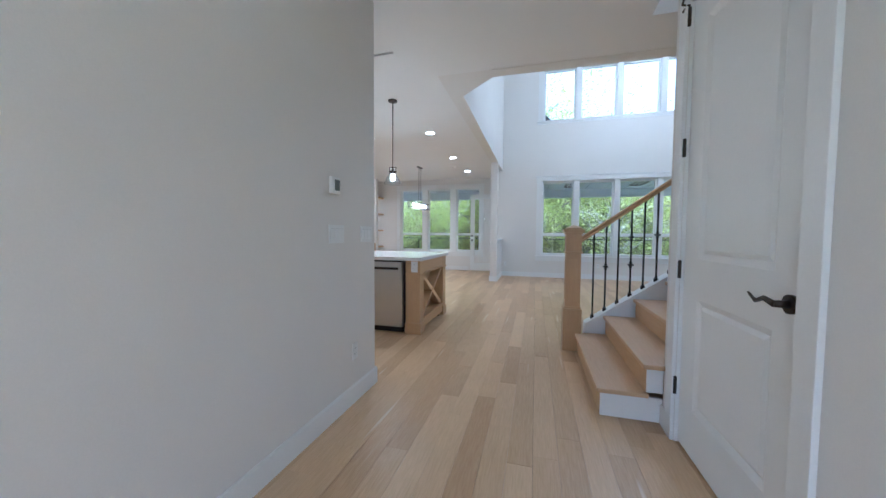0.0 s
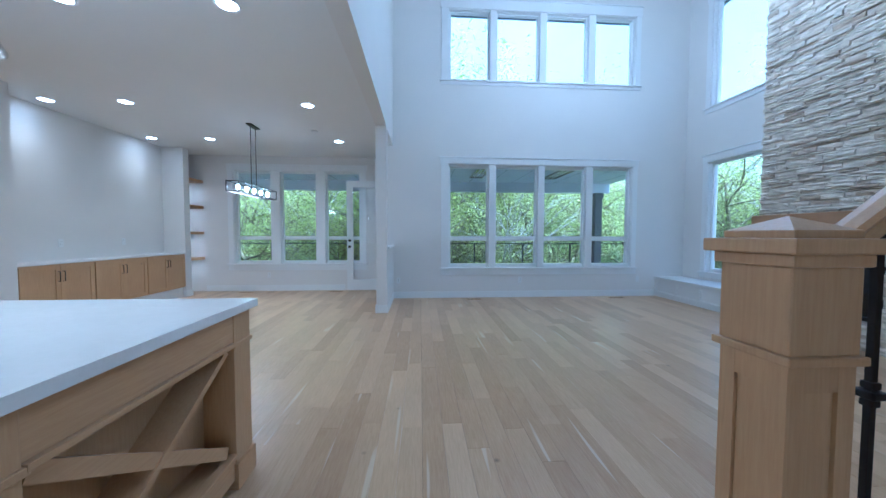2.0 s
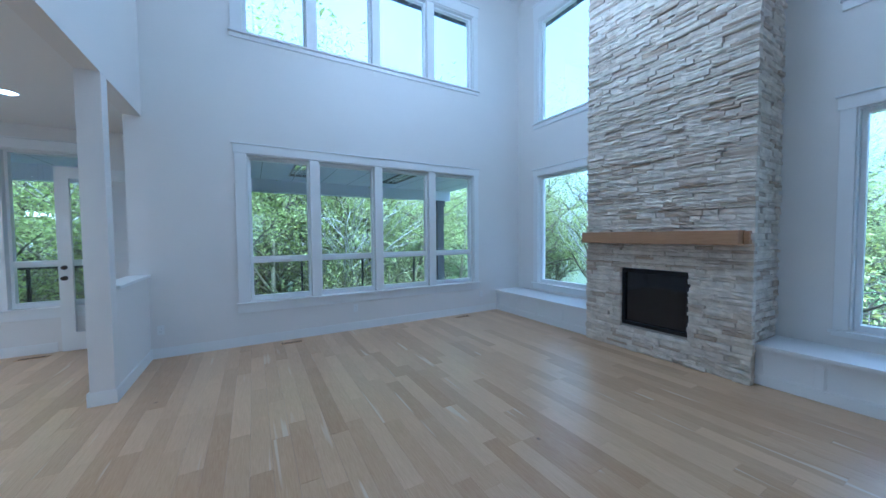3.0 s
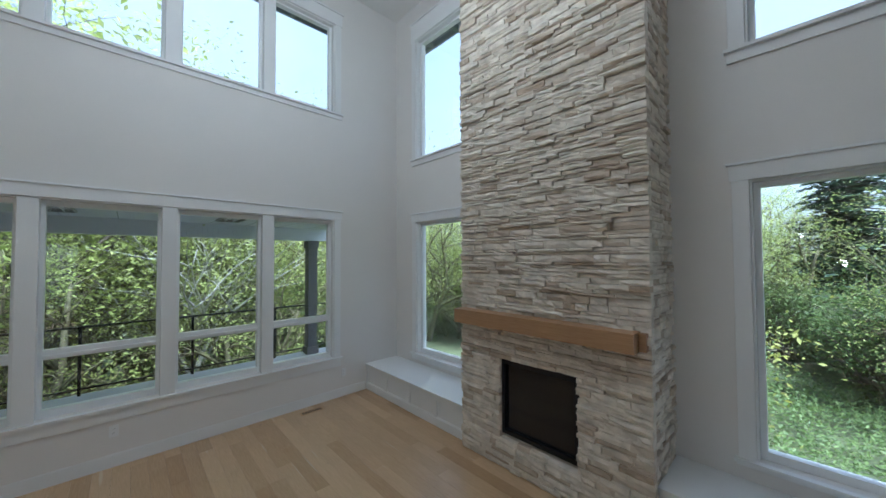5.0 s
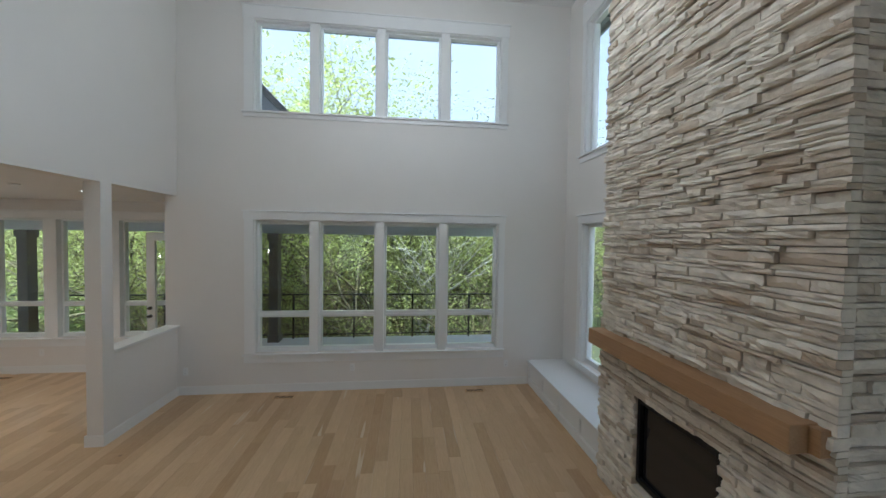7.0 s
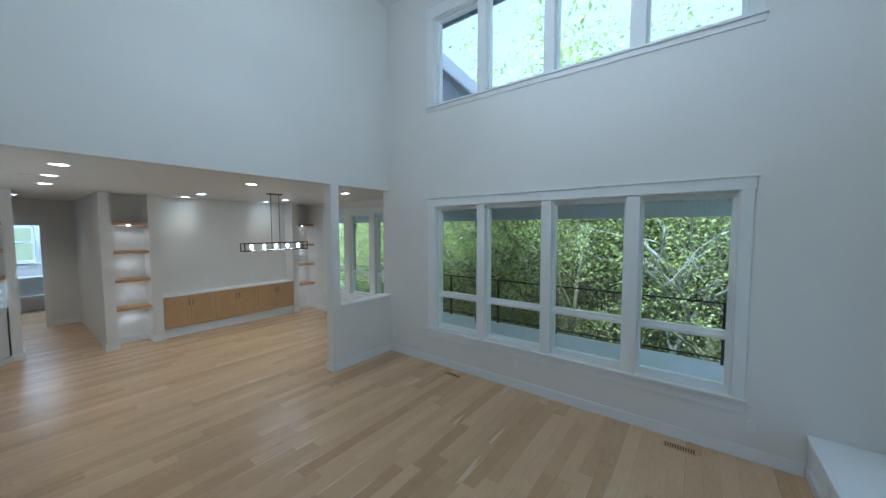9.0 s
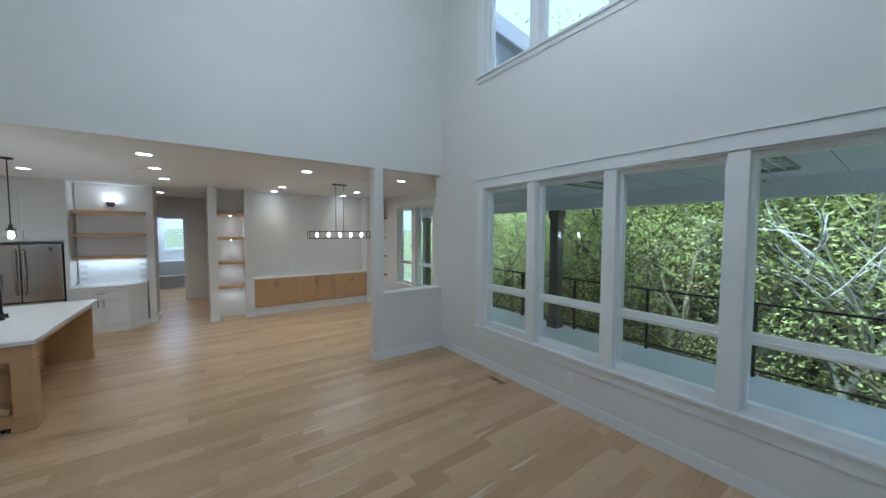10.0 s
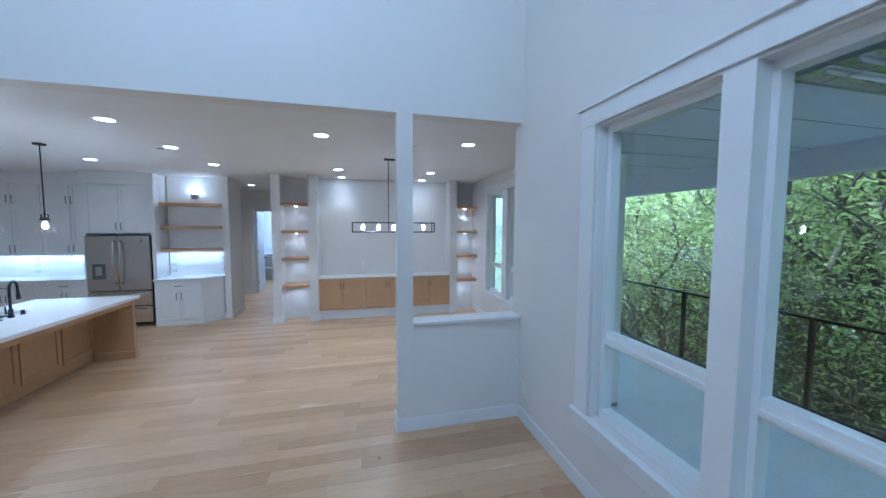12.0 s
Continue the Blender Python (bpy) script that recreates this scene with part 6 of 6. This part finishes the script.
def fir(name, label, seed, height):
    r = random.Random(seed)
    t = thing(name, label, "tree", "conifers")
    bm = tube(bmesh.new(), [(0, 0, 0), (0.05, 0, height * 0.5), (0, 0.04, height)], [0.02 * height, 0.012 * height, 0.01], 8)
    v, f = [], []
    z = height * 0.12
    while z < height * 0.99:
        ln = (1 - z / height) * height * 0.24 + 0.25
        for k in range(r.randint(7, 9)):
            a = r.uniform(0, 6.28)
            l2 = ln * r.uniform(0.65, 1.1)
            d = Vector((math.cos(a), math.sin(a), 0))
            pts = [Vector((0, 0, z)) + d * (l2 * q) + Vector((0, 0, -0.28 * l2 * q * q + 0.06 * q)) for q in (0, 0.35, 0.7, 1.0)]
            tube(bm, pts, [0.03, 0.02, 0.012, 0.004], 3)
            for q in range(int(26 * l2) + 8):
                s = r.uniform(0.15, 1.0)
                c = pts[0].lerp(pts[3], s) + Vector((0, 0, 0.1 * s * (1 - s) * l2 - 0.03))
                side = d.cross(Vector((0, 0, 1))) * r.uniform(-1, 1) * (0.28 * l2 * (1.1 - s) + 0.08)
                leaf(v, f, c + side - Vector((0, 0, abs(side.length) * 0.25)), Vector((r.gauss(0, 0.3), r.gauss(0, 0.3), 1)), r.uniform(0.09, 0.17), r)
        z += r.uniform(0.13, 0.22) * (height / 11) ** 0.5
    part("trunk", bm, BARK, t)
    ob = new("crown", cloud_mesh("crown", v, f, NEEDLE))
    ob.parent = t
    return t


rw = random.Random(21)
protos = [
    broadleaf("maple_tree", "many-stemmed maple in bright spring leaf", 1, 8.5, 0.9, 11000, 0.064, LEAF, MOSSY, 4),
    broadleaf("maple_tree", "leaning maple in bright spring leaf", 2, 9.5, 1.0, 11000, 0.064, LEAF, MOSSY, 3),
    broadleaf("alder_tree", "slender pale-barked alder with fresh leaves", 3, 11.0, 0.55, 6000, 0.07, LEAF, BIRCH, 2, 0.05),
    broadleaf("hazel_bush", "dense green hazel thicket below the trees", 4, 4.2, 1.1, 8500, 0.075, LEAF_DARK, BARK, 7),
]
homes = [(-0.6, 21.2), (3.1, 20.6), (-4.6, 20.6), (6.6, 19.4), (-8.5, 20.8)]
for p, (x, y) in zip(protos, homes):
    p.matrix_basis = pose(x, y, -3.6, 0, 0, rw.uniform(0, 360))


def plant(p, x, y, z=-3.5, s=1.0):
    c = copy_thing(p, pose(x, y, z, 0, 0, rw.uniform(0, 360)))
    c.scale = (s, s, s * rw.uniform(0.92, 1.1))
    return c


for row, (y0, n, s) in enumerate(((20.4, 11, 0.8), (22.5, 12, 0.85), (26.5, 13, 0.95), (34.0, 14, 1.1))):
    for i in range(n):
        x = -16 + 34 * (i + rw.uniform(0.15, 0.85)) / n * (1 + 0.25 * row) - 4 * row
        pk = rw.choice((0, 0, 1, 1, 2)) if row < 3 else rw.choice((0, 1, 1))
        plant(protos[pk], x, y0 + rw.uniform(-1.0, 1.6), -3.7, s * rw.uniform(0.8, 1.08))
for x, y, k, s in ((-5.6, 17.2, 0, 0.72), (-2.9, 18.4, 1, 0.74), (-0.2, 16.9, 1, 0.68), (1.5, 18.6, 0, 0.8), (4.4, 17.3, 0, 0.72), (7.2, 18.0, 1, 0.78), (-8.6, 18.0, 1, 0.8), (2.5, 18.2, 2, 0.8), (3.9, 18.9, 2, 0.85)):
    plant(protos[k], x, y, -3.7, s)
for i in range(16):
    plant(protos[3], -14 + 2.0 * i + rw.uniform(-0.8, 0.8), 17.6 + rw.uniform(0, 3.5), -3.6, rw.uniform(0.45, 0.7))
tall = broadleaf("maple_tree", "tall maple crown rising above the deck roof", 6, 10.6, 0.4, 22000, 0.085, LEAF, BARK, 4)
tall.matrix_basis = pose(-2.2, 19.6, -3.7)
# east slope: firs, thin alders, thickets
f1 = fir("fir_tree", "dark drooping fir on the slope", 5, 11.0)
f1.matrix_basis = pose(25.5, 3.7, -3.2)
f1.scale = (1.25, 1.25, 1.3)
for x, y, s in ((26, 9.5, 0.9), (24, 1.0, 0.8), (31, 14, 1.1), (36, 3, 1.0), (21, 15.5, 0.95), (40, 22, 1.2)):
    plant(f1, x, y, -3.2, s)
for x, y, k, s in ((22.5, 10.2, 1, 0.6), (16.5, 12.0, 2, 0.85), (23.5, 7.6, 1, 0.55), (20, 9, 1, 0.7), (18, 2.5, 1, 0.62), (24, 5.5, 1, 0.75), (16.5, 16, 1, 0.85), (14, 20, 0, 0.95),
                   (28, 0, 0, 0.8), (30, 7, 0, 0.8), (22, 13, 0, 0.9), (34, 10, 1, 1.0), (38, -4, 1, 1.0), (27, -6, 0, 0.9), (44, 6, 1, 1.1), (46, 16, 0, 1.2)):
    plant(protos[k], x, y, -3.2, s)
for i in range(34):
    x = 11.5 + rw.uniform(0, 15)
    plant(protos[3], x, -4 + rw.uniform(0, 19), -3.0, rw.uniform(0.35, 0.55) if x < 15 else rw.uniform(0.5, 0.85))
yb_ = broadleaf("yellow_shrub", "slender shrub with yellow-green leaves", 8, 3.8, 0.6, 1500, 0.065, YELLOW, BARK, 3)
yb_.matrix_basis = pose(12.2, 7.7, -3.0)
bare = broadleaf("bare_tree", "leafless grey-barked tree on the slope", 9, 10.0, 0.5, 60, 0.06, LEAF_DARK, BIRCH, 2, 0.0)
bare.matrix_basis = pose(17.5, 11.9, -3.0)
plant(bare, 16.0, 14.2, -3.0, 0.95)
# low brambles over the near slope
rb = random.Random(31)
bv, bf = [], []
for k in range(3000):
    cx, cy = 6.2 + 13 * rb.random() ** 1.3, rb.uniform(-6, 13)
    top = rb.uniform(0.15, 0.75) * (0.6 + 0.5 * noise.noise((cx * 0.5, cy * 0.5, 2)) + 0.4)
    for q in range(22):
        leaf(bv, bf, Vector((cx + rb.gauss(0, 0.3), cy + rb.gauss(0, 0.3), -2.65 + top * rb.uniform(0.2, 1.0))), Vector((rb.gauss(0, 0.6), rb.gauss(0, 0.6), 1)), rb.uniform(0.035, 0.075), rb)
bram = new("brambles", cloud_mesh("brambles", bv, bf, LEAF_DARK))
tagged(bram, "low leafy brambles covering the slope below the windows", "shrubs", "", "stuff")
# a house far up the slope
for x, y, w in ((62, 30, 9), (70, 22, 8)):
    hs = thing("distant_house", "small grey gabled house far up the wooded slope", "house", "far houses", at=(x, y, 0))
    part("wall", boxes((-w / 2, w / 2, -4, 4, -4, 4.2)), SIDING, hs)
    b2 = bmesh.new()
    prism(b2, [(-4.6, 4.0), (4.6, 4.0), (0, 7.2)], 0, -w / 2 - 0.4, w / 2 + 0.4)
    part("roof", b2, ROOFING, hs)
    for q in (-2.4, 0, 2.4):
        part("window", boxes((-w / 2 - 0.03, -w / 2 - 0.001, q - 0.5, q + 0.5, 2.0, 3.4)), TRIM, hs)

# ---- oak floor boards ----
def plank_layout():
    r = random.Random(11)
    out = []
    w = 0.132
    x = -11.24
    while x < XE:
        y = -1.6 + r.uniform(-1.2, 0)
        ya_, yb_ = -1.6, (YD if x < XW - 0.1 else YN)
        while y < yb_:
            ln = r.uniform(0.55, 1.9)
            a, b = max(y, ya_), min(y + ln, yb_)
            if b - a > 0.05:
                out.append((x, min(x + w, XE), a, b, r.uniform(-0.0012, 0.0)))
            y += ln
        x += w
    return out


floor_ob = bpy.data.objects["floor"]
fv, ff = [], []
unit = bmesh.new()
box(unit, -0.5, 0.5, -0.5, 0.5, -1, 0)
bmesh.ops.bevel(unit, geom=[e for e in unit.edges if all(abs(v.co.z) < 1e-6 for v in e.verts)], offset=0.006, segments=1, affect="EDGES")
PLANK = mesh_of("plank", unit, OAK_FLOOR)
uv = [v.co.copy() for v in PLANK.vertices]
up = [list(p.vertices) for p in PLANK.polygons]
near = 0
for x0, x1, y0, y1, dz in plank_layout():
    m = Matrix.LocRotScale(((x0 + x1) / 2, (y0 + y1) / 2, dz), None, (x1 - x0 - 0.0012, y1 - y0 - 0.0012, 0.02))
    if -1.3 < x0 < 2.6 and 4.4 < y0 < 9.4 and near < 300:
        ob = new("plank", PLANK)
        ob.matrix_basis = m
        ob.parent = floor_ob
        near += 1
    else:
        base = len(fv)
        fv.extend(m @ v for v in uv)
        ff.extend([base + i for i in p] for p in up)
boards = bpy.data.meshes.new("planks")
boards.from_pydata([tuple(v) for v in fv], [], ff)
boards.materials.append(OAK_FLOOR)
ob = new("planks", boards)
ob.parent = floor_ob
tagged(ob, "oak floor boards with mixed tones", kind="stuff")
